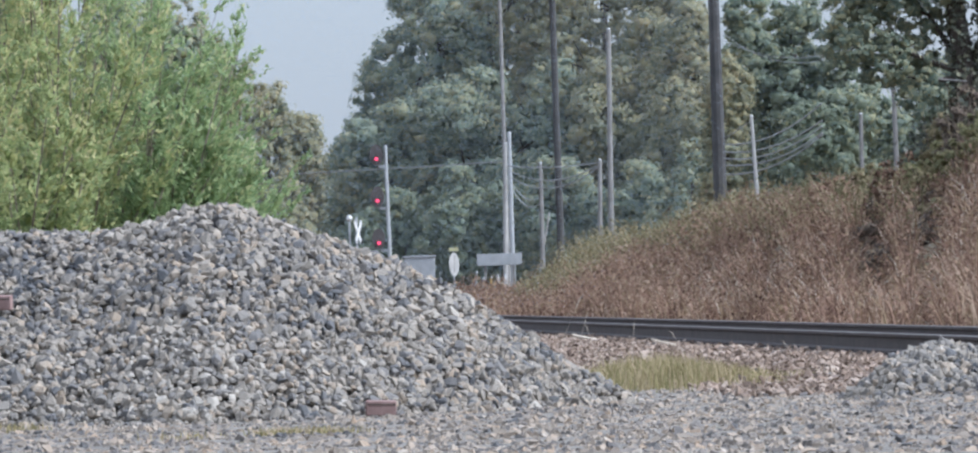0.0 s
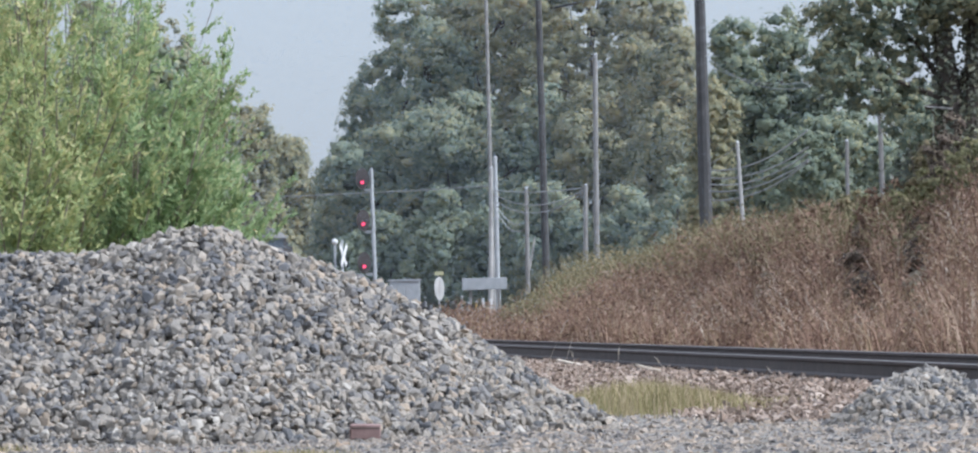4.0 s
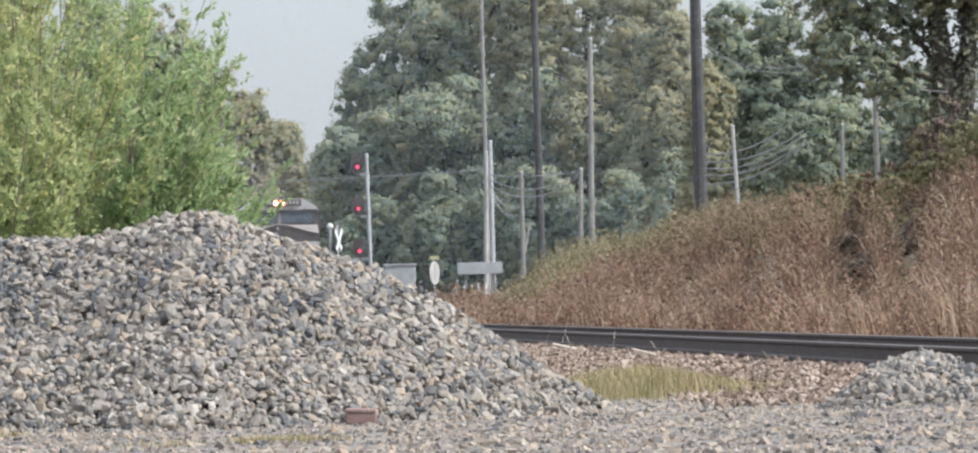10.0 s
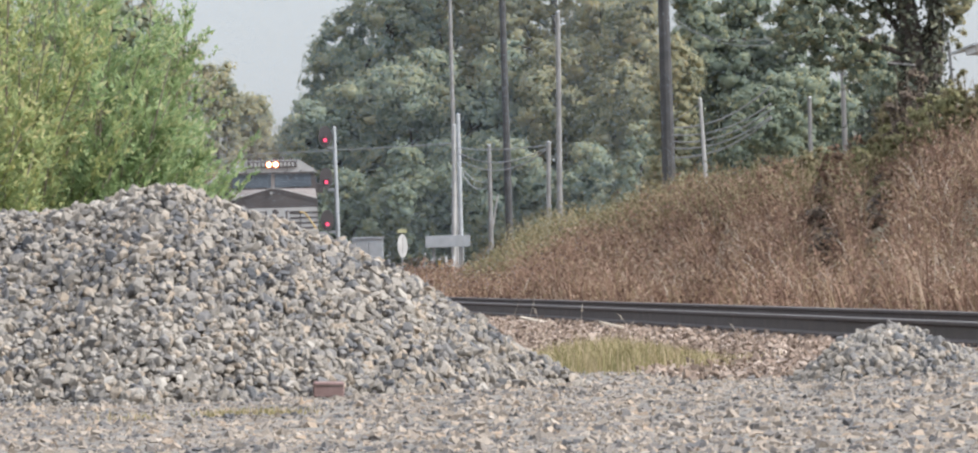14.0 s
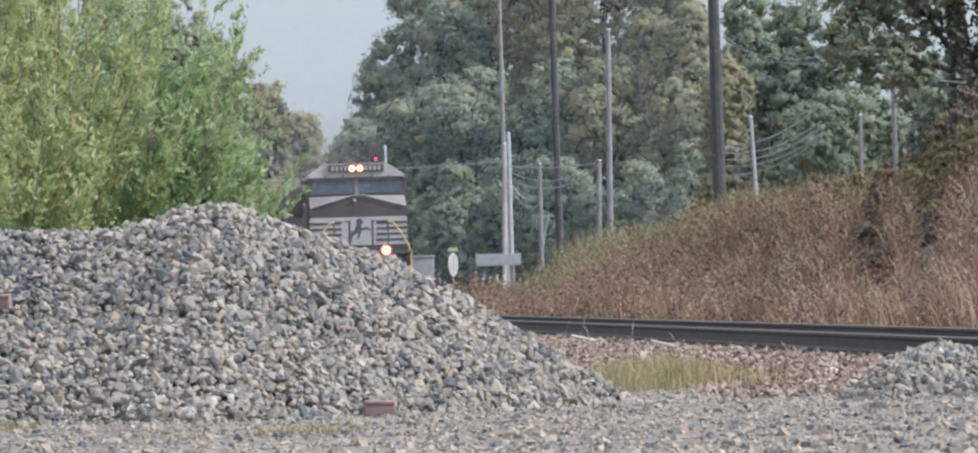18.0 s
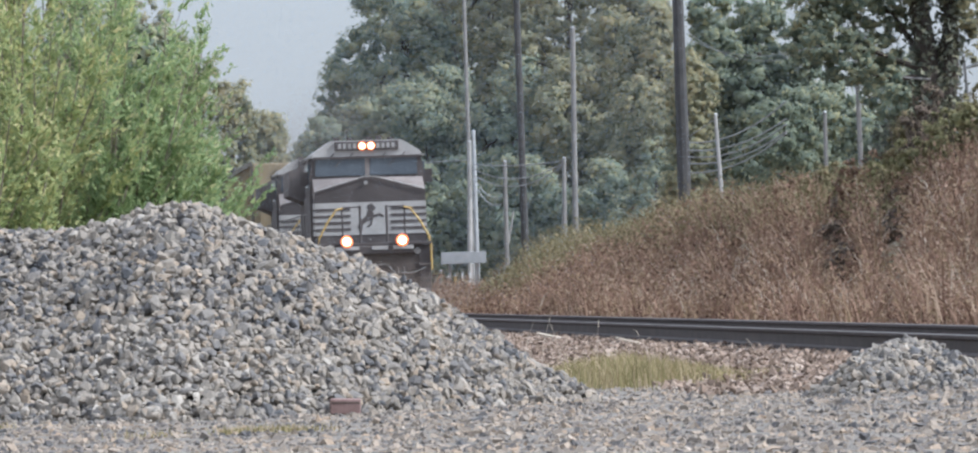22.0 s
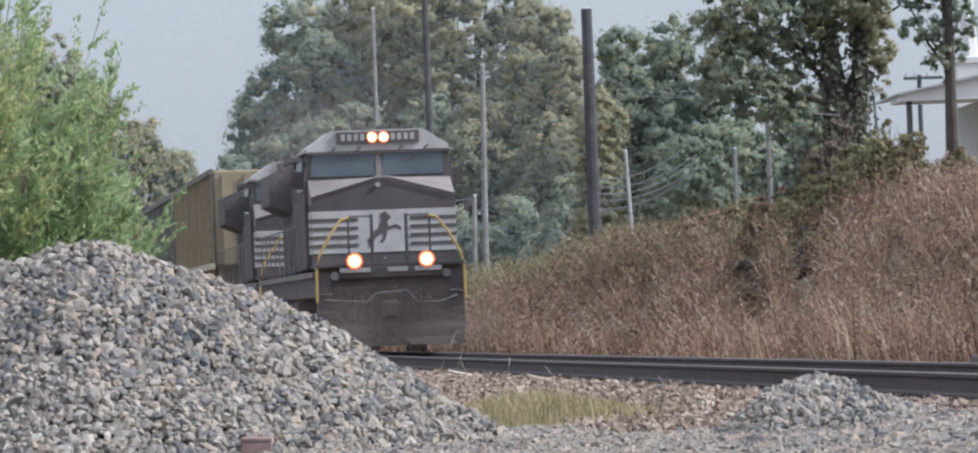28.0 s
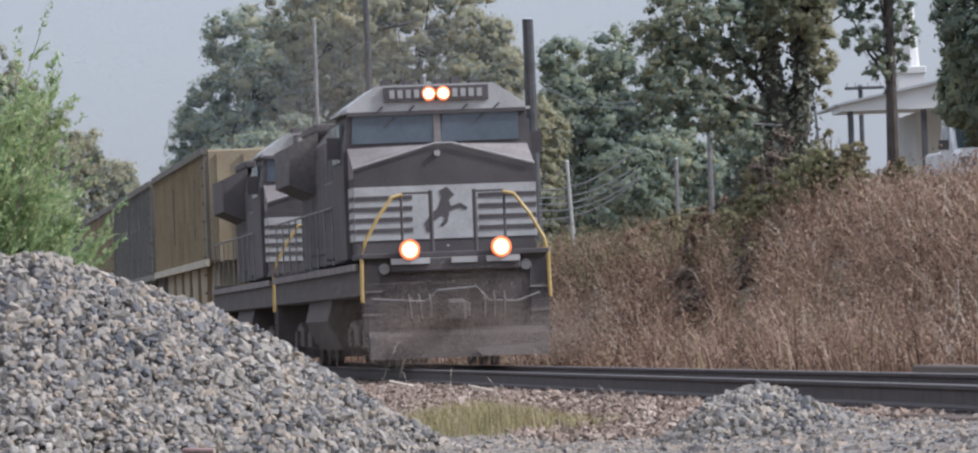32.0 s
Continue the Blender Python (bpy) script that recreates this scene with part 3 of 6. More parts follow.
def shrub(name, base, stems, height, lean, mat, label, category="shrub", bias=None, spray=1.0):
    """Feathery young tree: whippy stems, each with side twigs that carry two ranks of narrow leaves. bias: the way that the stems lean."""
    e = thing(name, base, label, category)
    rnd = random.Random(int(base[0] * 100))
    foot_of, way_of, long_of = [], [], []
    for i in range(stems):
        a = rnd.uniform(0, math.tau) if bias is None else bias + rnd.gauss(0, 0.8)
        h = height * rnd.uniform(0.5, 1.0)
        out = lean * rnd.uniform(0.2, 1.0)
        foot = Vector((rnd.gauss(0, 0.2), rnd.gauss(0, 0.2), -0.2))
        tip = Vector((math.cos(a) * out, math.sin(a) * out, h))
        m = foot.lerp(tip, 0.5) + Vector((-math.cos(a), -math.sin(a), 0)) * out * 0.2
        part("stem", rodded([foot, foot.lerp(m, 0.6), m, tip], 0.016 + 0.018 * rnd.random(), 0.005, 5), M_STEM, e)
        for j in range(24):
            q = 1.0 - 0.88 * rnd.random() ** 0.8
            p = foot.lerp(m, q * 2) if q < 0.5 else m.lerp(tip, q * 2 - 1)
            along = ((m - foot) if q < 0.5 else (tip - m)).normalized()
            b = rnd.uniform(0, math.tau)
            side = Vector((math.cos(b), math.sin(b), rnd.uniform(-0.1, 0.35)))
            foot_of.append(p)
            way_of.append((along * rnd.uniform(0.5, 1.0) + side * rnd.uniform(0.5, 0.9)).normalized())
            long_of.append(rnd.uniform(0.30, 0.80) * (1.25 - 0.55 * q) * spray)
        foot_of.append(tip)
        way_of.append((tip - m).normalized())
        long_of.append(rnd.uniform(0.25, 0.5) * spray)
    f0, way, ln = np.array(foot_of), np.array(way_of), np.array(long_of)
    per = 30
    n = len(f0) * per
    q = np.tile((np.arange(per) + 0.5) / per, len(f0)) + rng.uniform(-0.02, 0.02, n)
    d, reach = np.repeat(way, per, 0), np.repeat(ln, per)
    p = np.repeat(f0, per, 0) + d * (q * reach)[:, None]
    p[:, 2] -= 0.16 * (q * reach) ** 2
    p += rng.normal(0, 0.018, (n, 3))
    flat = np.cross(d, np.array([0, 0, 1.0]) + rng.normal(0, 0.25, (n, 3)))
    flat /= np.linalg.norm(flat, axis=1)[:, None] + 1e-9
    rank = np.tile(np.where(np.arange(per) % 2, 1.0, -1.0), len(f0))
    aim = d * rng.uniform(0.5, 1.0, n)[:, None] + flat * (rank * rng.uniform(0.4, 0.9, n))[:, None] + rng.normal(0, 0.18, (n, 3))
    aim /= np.linalg.norm(aim, axis=1)[:, None]
    nz = TO_SUN * 0.7 + np.array([0, 0, 0.4]) + rng.normal(0, 0.3, (n, 3))
    wide = np.cross(nz, aim)
    wide /= np.linalg.norm(wide, axis=1)[:, None] + 1e-9
    size = rng.uniform(0.055, 0.115, n) * (1.15 - 0.5 * q)
    v = np.stack([p - wide * (size * 0.21)[:, None], p + wide * (size * 0.21)[:, None], p + aim * size[:, None]], 1)
    tagged(quick_mesh("foliage", v.reshape(-1, 3), np.arange(3 * n).reshape(n, 3), mat, e), kind="stuff")
    return e


# feathery yellow-green growth behind the heap
def gz(x, y):
    return float(ground_z(x, y))


for x, y, h, n, lean, bias, mat in [(-5.6, 62, 5.2, 26, 1.2, None, 0), (-4.6, 66, 5.6, 28, 1.2, None, 0), (-3.95, 61, 4.1, 24, 1.1, None, 0), (-6.6, 67, 5.8, 22, 1.2, None, 0), (-3.9, 70, 4.7, 26, 1.2, None, 1), (-5.0, 59, 3.4, 22, 1.2, None, 0), (-3.4, 64, 2.5, 20, 1.1, None, 1),
                                    (-6.2, 59, 3.8, 20, 1.2, None, 0), (-4.5, 74, 5.6, 24, 1.2, None, 1), (-5.3, 70, 6.2, 24, 1.2, None, 1), (-4.2, 58, 2.6, 18, 1.1, None, 0), (-3.45, 62, 3.75, 12, 1.0, 0.1, 1), (-3.2, 63, 2.1, 16, 1.3, 0.0, 1), (-2.95, 62, 3.6, 12, 0.8, 0.2, 1), (-3.3, 61, 3.0, 14, 0.9, 0.1, 1), (-2.8, 62.5, 3.55, 9, 0.65, 0.2, 1), (-2.9, 61.5, 2.7, 9, 0.9, 0.1, 1)]:
    shrub("sapling", (x, y, gz(x, y)), n, h, lean, M_FROND if mat else M_BUSH, "feathery young tree with fresh green leaves" if mat else "feathery young tree with yellow-green leaves", "young tree", bias)


def broadleaf(x, y, top, w, low, clusters, spread, leaf, mat, label, group, r=0.25, per=18):
    """A tree whose crown spans w to either side and from low to top above sea level of the plan."""
    z = gz(x, y)
    c, hh = (top + low) / 2, (top - low) / 2
    rnd = random.Random(int(x * 31 + y))
    blobs = [(x, y, c, w * 0.72, w * 0.72, hh * 0.72)]
    for k in range(9):
        a, q = k * 2.4 + rnd.random(), rnd.uniform(-0.8, 0.72)
        rad = w * math.sqrt(max(0.1, 1 - q * q)) * rnd.uniform(0.55, 0.8)
        s = rnd.uniform(0.26, 0.42)
        blobs.append((x + math.cos(a) * rad, y + math.sin(a) * rad, c + q * hh, w * s, w * s, hh * s * 0.8))
    blobs.append((x + w * rnd.uniform(-0.2, 0.2), y, top - hh * 0.24, w * 0.4, w * 0.4, hh * 0.24))
    return tree("tree", (x, y, z), (x, y, c + hh * 0.6), r, blobs, clusters, per, spread, leaf, mat, label, "tree", 12, group=group)


# a dark tree behind the saplings, and the far end of the line's clearing
broadleaf(-8.4, 96, 8.0, 3.0, 1.0, 1000, 0.24, 0.16, M_LEAF_DEEP, "dark green tree behind the saplings", "trees beside the track", 0.2)
broadleaf(-6.2, 112, 5.6, 1.9, 0.8, 900, 0.22, 0.13, M_LEAF, "dull green tree behind the saplings", "trees beside the track", 0.18)
# haze of the distance is put into the paler leaf of these trees
for x, y, top, w in [(-22.0, 456, 23.5, 4.0), (-18.2, 458, 18.6, 2.8), (-15.4, 460, 15.8, 2.3), (-13.2, 464, 13.8, 2.0), (-10.6, 458, 10.9, 2.3), (-19.0, 454, 11.0, 3.4), (-14.0, 456, 9.0, 3.0), (-26.5, 456, 24.0, 4.0)]:
    broadleaf(x, y, top, w, 0.5, 520, 0.55, 0.27, M_LEAF_PALE, "leafy green tree far down the railway line", "trees down the line")
for x, y, top, w in [(-16.5, 190, 9.0, 3.2), (-20, 240, 10.0, 3.6), (-24, 300, 11.0, 4.0), (-13.5, 145, 8.0, 2.8)]:
    broadleaf(x, y, top, w, 0.8, 350, 0.4, 0.18, M_LEAF, "leafy green tree in the row beside the track", "trees beside the track")

# the wood behind the crossing
# the last flag picks the paler leaf: turning crowns, and sun painted on tall ones
WOOD = [(-2.0, 302, 16.4, 3.9, 3.0, 0), (-3.9, 303, 11.4, 2.5, 1.0, 0), (1.6, 305, 19.0, 5.0, 5.0, 1), (5.6, 301, 20.0, 4.8, 5.0, 1), (8.1, 297, 15.5, 2.6, 3.0, 1), (-4.4, 297, 9.6, 2.6, 0.0, 0), (-0.8, 295, 11.0, 3.2, 0.0, 0), (2.9, 293, 11.0, 3.2, 0.0, 0), (6.2, 291, 11.0, 3.0, 0.0, 1), (8.7, 287, 9.8, 2.2, 0.4, 1), (-6.0, 304, 8.5, 1.5, 0.5, 0),
        (0.4, 313, 17.5, 4.6, 4.0, 0), (9.4, 290, 13.2, 2.0, 1.0, 1), (10.4, 285, 10.4, 1.9, 0.2, 1), (16.0, 305, 11.0, 4.0, 0.8, 0), (21.5, 300, 11.0, 4.0, 0.8, 0)]
for x, y, top, w, low, dry in WOOD:
    broadleaf(x, y, top, w, low, 760, 0.46, 0.17, M_LEAF_PALE if dry else M_LEAF, "tall broadleaf tree with yellowing, sunlit-toned crown at the wood's edge" if dry else "tall broadleaf tree with dull green crown at the wood's edge", "trees of the wood", 0.3, 30)

# low growth along the foot of the wood, its leaf darkened for the shade there
for x, y, top, w, dry in [(-5.6, 290, 4.6, 1.5, 0), (-3.6, 287, 5.4, 1.7, 0), (-1.4, 285, 6.4, 1.9, 0), (0.8, 286, 5.6, 1.7, 0), (2.8, 284, 6.6, 1.8, 1), (4.8, 283, 5.2, 1.6, 1), (6.8, 282, 6.2, 1.8, 1), (8.9, 280, 7.0, 1.9, 1)]:
    broadleaf(x, y, top, w, -0.6, 360, 0.36, 0.16, M_LEAF if dry else M_LEAF_DEEP, "bushy dull green undergrowth at the foot of the wood" if dry else "bushy undergrowth in a shade-darkened green at the foot of the wood", "undergrowth of the wood", 0.1, 22)

# dark trees behind the bank
for x, y, top, w in [(9.3, 225, 11.1, 1.8), (10.7, 223, 11.2, 1.9), (12.4, 222, 10.0, 1.8), (15.6, 218, 7.8, 2.0), (11.2, 212, 7.0, 2.6)]:
    broadleaf(x, y, top, w, 1.6, 650, 0.34, 0.14, M_LEAF_DEEP, "dark green broadleaf tree behind the bank", "trees behind the bank")

broadleaf(7.85, 212, 8.4, 0.95, 1.0, 420, 0.26, 0.12, M_LEAF_PALE, "slim yellowing tree behind the bank", "trees behind the bank", 0.12)

# tall trees added out of view on the road's far side, to shade the bank
for x, y, top, w in [(17.6, 137, 14.0, 3.0), (18.2, 145, 13.5, 3.0), (19.4, 154, 14.0, 3.0)]:
    broadleaf(x, y, top, w, 4.2, 520, 0.36, 0.17, M_LEAF, "tall broadleaf tree added out of view to shade the bank", "trees along the road")

# the ivy-grown tree on the bank
x, y = 9.4, 125.0
z = gz(x, y)
ivy = thing("ivy_tree", (x, y, z), "thick forked tree trunk wrapped in ivy under a ragged crown", "tree")
bm = bmesh.new()
rod(bm, [(0.0, 0, -0.4), (-0.02, 0, 0.9), (-0.12, 0, 2.2), (-0.28, 0, 3.4), (-0.5, 0, 5.0)], 0.27, 0.15, 10)
rod(bm, [(0.1, 0, 0.7), (0.28, 0, 1.8), (0.36, 0, 3.0), (0.55, 0, 4.6)], 0.22, 0.12, 9)
for a in ((-1.5, 0.2, 3.4), (-2.2, -0.3, 2.5), (1.2, 0.2, 3.9), (-1.0, 0, 4.8), (-1.3, -0.3, 1.9)):
    rod(bm, [(-0.05, 0, 1.9), (a[0] * 0.5, a[1], a[2] * 0.85 + 0.2), a], 0.07, 0.02, 6)
part("trunk", bm, M_BARK, ivy)
part("bare_branch", rodded([(-0.1, -0.3, 1.78), (-0.5, -0.35, 1.82), (-0.9, -0.3, 1.88)], 0.03, 0.012, 6), M_POLE_GREY, ivy, "pale bare broken branch")
h1, h2 = rng.uniform(-0.2, 3.6, 2000), rng.uniform(0.6, 3.4, 1600)
p = np.concatenate([np.stack([-0.02 - 0.075 * np.maximum(h1, 0) + rng.normal(0, 0.15, 2000), rng.normal(0, 0.2, 2000), h1], 1), np.stack([0.08 + 0.10 * h2 + rng.normal(0, 0.13, 1600), rng.normal(0, 0.2, 1600), h2], 1), np.stack([rng.normal(-0.55, 0.28, 1300), rng.normal(0, 0.25, 1300), rng.normal(0.45, 0.3, 1300)], 1)])
v, f = leaf_quads(p, 0.10 * rng.uniform(0.6, 1.4, len(p)), 0.8)
tagged(quick_mesh("ivy", v, f, M_IVY, ivy, "dark ivy leaves"), kind="stuff")
crown("crown", [(-1.3, 0, 3.9, 1.3, 1.0, 0.9), (-2.1, 0, 2.7, 0.8, 0.8, 0.6), (-1.4, 0, 2.2, 0.8, 0.7, 0.5), (-0.7, 0, 5.4, 2.0, 1.2, 1.0), (-2.5, 0, 3.6, 0.5, 0.5, 0.3), (-0.9, -0.2, 1.5, 0.5, 0.4, 0.4), (-1.0, 0.4, 2.3, 0.4, 0.4, 0.45), (-0.9, 0.4, 3.0, 0.45, 0.4, 0.45)], 800, 26, 0.13, 0.085, M_LEAF, ivy)
# sun on the right of the crown is put into these paler olive leaves
crown("yellowing_leaves", [(0.95, 0, 4.9, 0.7, 0.6, 0.7), (0.55, -0.3, 3.9, 0.45, 0.4, 0.45), (0.2, 0, 4.4, 0.9, 1.0, 1.1), (0.74, 0, 3.3, 0.28, 0.45, 0.7), (0.25, -0.2, 4.0, 0.65, 0.45, 0.5), (0.78, 0, 2.2, 0.10, 0.2, 0.6), (-0.5, -0.3, 3.7, 0.35, 0.4, 0.35)], 460, 26, 0.12, 0.085, M_LEAF_PALE, ivy, label="leaves coloured olive yellow where the sun reaches")
x, y = 10.54, 115.0
tree("tree", (x, y, gz(x, y)), (x + 0.06, y, 9.3), 0.135, [(x - 0.5, y, 6.4, 0.42, 0.4, 0.3), (x - 0.42, y, 5.75, 0.45, 0.4, 0.22), (x - 0.2, y, 5.15, 0.34, 0.3, 0.16), (x + 0.27, y, 5.9, 0.2, 0.3, 0.8), (x - 0.1, y, 5.5, 0.2, 0.2, 0.7), (x, y, 7.3, 0.9, 0.9, 0.8), (x - 0.45, y, 6.9, 0.5, 0.4, 0.35)], 380, 16, 0.085, 0.085, M_LEAF_DEEP, "slim straight dark-trunked tree in front of the house", limb_count=10, group="trees on the bank")
for x, y, top, w, low, c in [(11.97, 112, 8.4, 1.22, 3.95, 1500), (12.1, 113, 6.1, 0.8, 3.75, 700), (8.95, 173, 5.5, 1.05, 3.2, 300)]:
    broadleaf(x, y, top, w, low, c, 0.13, 0.10, M_LEAF_DEEP, "dark green tree on top of the bank", "trees on the bank", 0.09)


def blades(at, height, width, bend):
    """Upright stems that bend over: two quads each."""
    n = len(at)
    a = rng.uniform(0, math.tau, n)
    d = np.stack([np.cos(a), np.sin(a), np.zeros(n)], 1)
    side = np.stack([-np.sin(a), np.cos(a), np.zeros(n)], 1) * (width * 0.5)[:, None]
    up = np.array([0, 0, 1.0])
    m = at + up * (height * 0.55)[:, None] + d * (height * bend * 0.3)[:, None]
    t = at + up * (height * rng.uniform(0.75, 1, n))[:, None] + d * (height * bend)[:, None]
    v = np.stack([at - side, at + side, m + side * 0.8, m - side * 0.8, t + side * 0.3, t - side * 0.3], 1)
    base = 6 * np.arange(n)[:, None]
    f = np.concatenate([base + np.array([0, 1, 2]), base + np.array([0, 2, 3]), base + np.array([3, 2, 4])])
    return v.reshape(-1, 3), f


def brush(name, y0, y1, u0, u1, count, height, mat, label, power=1.0):
    py = y0 + (y1 - y0) * rng.random(count) ** power
    pu = rng.uniform(u0, u1, count)
    px = pu + track_x(py)
    keep = (lumps(px, py, 1.6, 2.0) + rng.uniform(-0.6, 0.6, count) > -0.62) & (hollow(px, py) < rng.uniform(0.25, 0.6, count))
    px, py = px[keep], py[keep]
    at = np.stack([px, py, ground_z(px, py) - 0.03], 1)
    n = len(at)
    h = height * rng.uniform(0.35, 1.3, n) * (1 + 0.6 * lumps(px, py, 1.1, 4.0))
    h *= 1 - 0.5 * smoothstep(7.0, 8.8, px - track_x(py)) * smoothstep(175, 150, py)     # shorter along the crest
    v, f = blades(at, h, 0.012 + 0.014 * rng.random(n) + py * 0.00008, rng.uniform(0.1, 1.1, n))
    q = np.repeat(at, 5, 0) + np.stack([rng.normal(0, 0.16, 5 * n), rng.normal(0, 0.16, 5 * n), np.repeat(h, 5) * rng.uniform(0.2, 1.0, 5 * n)], 1)
    lv, lf = leaf_quads(q, (0.032 + 0.00030 * np.repeat(py, 5)) * rng.uniform(0.5, 1.5, 5 * n), 0.5)
    ob = quick_mesh(name, np.concatenate([v, lv]), np.concatenate([f, lf + len(v)]), mat)
    return tagged(ob, label, "weeds", kind="stuff")


brush("dead_weeds", 66, 170, 2.9, 9.5, 40000, 0.75, M_BRUSH, "tangled reddish-brown dead weeds covering the bank", 1.2)
brush("dead_weeds", 165, 262, 2.8, 9.5, 13000, 0.6, M_BRUSH, "tangled reddish-brown dead weeds covering the bank")
brush("dead_weeds", 90, 170, 9.0, 14.0, 9000, 0.6, M_BRUSH, "tangled reddish-brown dead weeds covering the bank")
brush("green_weeds", 118, 200, 6.2, 10.5, 11000, 0.85, M_BRUSH_GREEN, "green and yellowing weeds along the top of the bank")
brush("green_weeds", 172, 196, 4.6, 8.0, 3500, 0.85, M_BRUSH_GREEN, "green and yellowing weeds along the top of the bank")
brush("pale_weeds", 215, 285, 1.9, 6.0, 8000, 0.8, M_BRUSH, "pale orange dry grass beside the track")

# dark-leaved shrubs stand in for shade in bank hollows, with greener growth above them
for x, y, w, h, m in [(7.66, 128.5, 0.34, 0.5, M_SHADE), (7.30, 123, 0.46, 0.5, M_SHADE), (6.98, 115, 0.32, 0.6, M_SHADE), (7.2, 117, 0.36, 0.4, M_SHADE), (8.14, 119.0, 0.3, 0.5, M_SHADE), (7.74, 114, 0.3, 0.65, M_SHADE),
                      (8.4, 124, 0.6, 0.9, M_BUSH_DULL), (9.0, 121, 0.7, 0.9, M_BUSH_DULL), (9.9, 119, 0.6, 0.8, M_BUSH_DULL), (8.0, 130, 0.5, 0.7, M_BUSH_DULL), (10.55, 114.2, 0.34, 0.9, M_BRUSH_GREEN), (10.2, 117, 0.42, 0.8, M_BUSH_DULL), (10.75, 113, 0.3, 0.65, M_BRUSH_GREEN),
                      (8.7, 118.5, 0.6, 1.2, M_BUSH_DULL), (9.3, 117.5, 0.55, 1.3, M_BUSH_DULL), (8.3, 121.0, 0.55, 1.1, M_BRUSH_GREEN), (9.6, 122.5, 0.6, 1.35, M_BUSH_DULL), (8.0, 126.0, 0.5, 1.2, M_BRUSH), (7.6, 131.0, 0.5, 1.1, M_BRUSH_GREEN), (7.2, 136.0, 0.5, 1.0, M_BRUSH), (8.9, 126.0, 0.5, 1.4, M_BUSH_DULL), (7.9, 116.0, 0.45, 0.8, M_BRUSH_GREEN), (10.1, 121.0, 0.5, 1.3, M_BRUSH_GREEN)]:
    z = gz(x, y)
    e = thing("bank_shrub", (x, y, z), "bramble coloured shade-dark in a hollow of the bank" if m is M_SHADE else "dry brown shrub among the dead weeds" if m is M_BRUSH else "yellow-green bramble among the dead weeds", "shrub", "shrubs on the bank")
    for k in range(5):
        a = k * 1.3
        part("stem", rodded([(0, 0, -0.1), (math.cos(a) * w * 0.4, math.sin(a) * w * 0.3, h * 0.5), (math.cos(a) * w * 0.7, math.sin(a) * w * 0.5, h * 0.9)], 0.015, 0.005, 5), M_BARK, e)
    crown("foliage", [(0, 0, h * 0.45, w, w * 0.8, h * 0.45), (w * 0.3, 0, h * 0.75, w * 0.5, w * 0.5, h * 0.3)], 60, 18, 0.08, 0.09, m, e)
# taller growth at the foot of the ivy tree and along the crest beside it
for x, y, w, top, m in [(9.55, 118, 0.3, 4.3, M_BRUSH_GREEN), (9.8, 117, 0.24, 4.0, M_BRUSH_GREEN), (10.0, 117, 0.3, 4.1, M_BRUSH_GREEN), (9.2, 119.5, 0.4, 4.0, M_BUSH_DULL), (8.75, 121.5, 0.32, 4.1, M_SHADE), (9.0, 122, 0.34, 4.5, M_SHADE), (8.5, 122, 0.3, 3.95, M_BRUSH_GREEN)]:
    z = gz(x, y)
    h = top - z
    e = thing("bank_shrub", (x, y, z), "shade-dark bramble at the foot of the ivy tree" if m is M_SHADE else "tall dry brown weed bush on the crest of the bank" if m is M_BRUSH else "tall yellow-green weed bush on the crest of the bank", "shrub", "shrubs on the bank")
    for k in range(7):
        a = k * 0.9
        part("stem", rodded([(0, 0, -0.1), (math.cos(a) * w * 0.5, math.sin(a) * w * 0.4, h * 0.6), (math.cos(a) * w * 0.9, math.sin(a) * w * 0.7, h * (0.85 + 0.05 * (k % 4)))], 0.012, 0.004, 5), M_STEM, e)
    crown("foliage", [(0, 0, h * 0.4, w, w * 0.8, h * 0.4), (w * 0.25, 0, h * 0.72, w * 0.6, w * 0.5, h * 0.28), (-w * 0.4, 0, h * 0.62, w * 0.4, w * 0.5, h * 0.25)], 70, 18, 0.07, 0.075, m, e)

# low tangles of dead leaves that give the bank its lumps
def tangle(name, count, y0, y1, u0, u1, size, mat, label):
    py, pu = rng.uniform(y0, y1, count), rng.uniform(u0, u1, count)
    px = pu + track_x(py)
    w = size * rng.uniform(0.5, 1.5, count) * (1 - 0.9 * hollow(px, py))
    k = 190
    d = rng.normal(size=(count * k, 3))
    d /= np.linalg.norm(d, axis=1)[:, None]
    c = np.stack([px, py, ground_z(px, py) + 0.2 * w], 1)
    ww = np.repeat(w, k)[:, None] * rng.uniform(0.55, 1.05, (count * k, 1))
    p = np.repeat(c, k, 0) + d * ww * np.array([1.0, 1.0, 0.85])
    v, f = leaf_quads(p, (0.028 + 0.00032 * np.repeat(py, k)) * rng.uniform(0.5, 1.6, count * k), 0.45)
    return tagged(quick_mesh(name, v, f, mat), label, "weeds", kind="stuff")


tangle("weed_tangle", 520, 70, 135, 3.2, 9.0, 0.46, M_BRUSH, "rounded tangles of dead brown leaves on the bank")
tangle("weed_tangle", 240, 135, 235, 3.0, 9.0, 0.42, M_BRUSH, "rounded tangles of dead brown leaves on the bank")
tangle("green_tangle", 60, 112, 140, 6.9, 9.6, 0.34, M_BRUSH_GREEN, "yellow-green tangles of weeds at the top of the bank")
tangle("green_tangle", 100, 140, 205, 5.0, 9.5, 0.45, M_BRUSH_GREEN, "yellow-green tangles of weeds at the top of the bank")
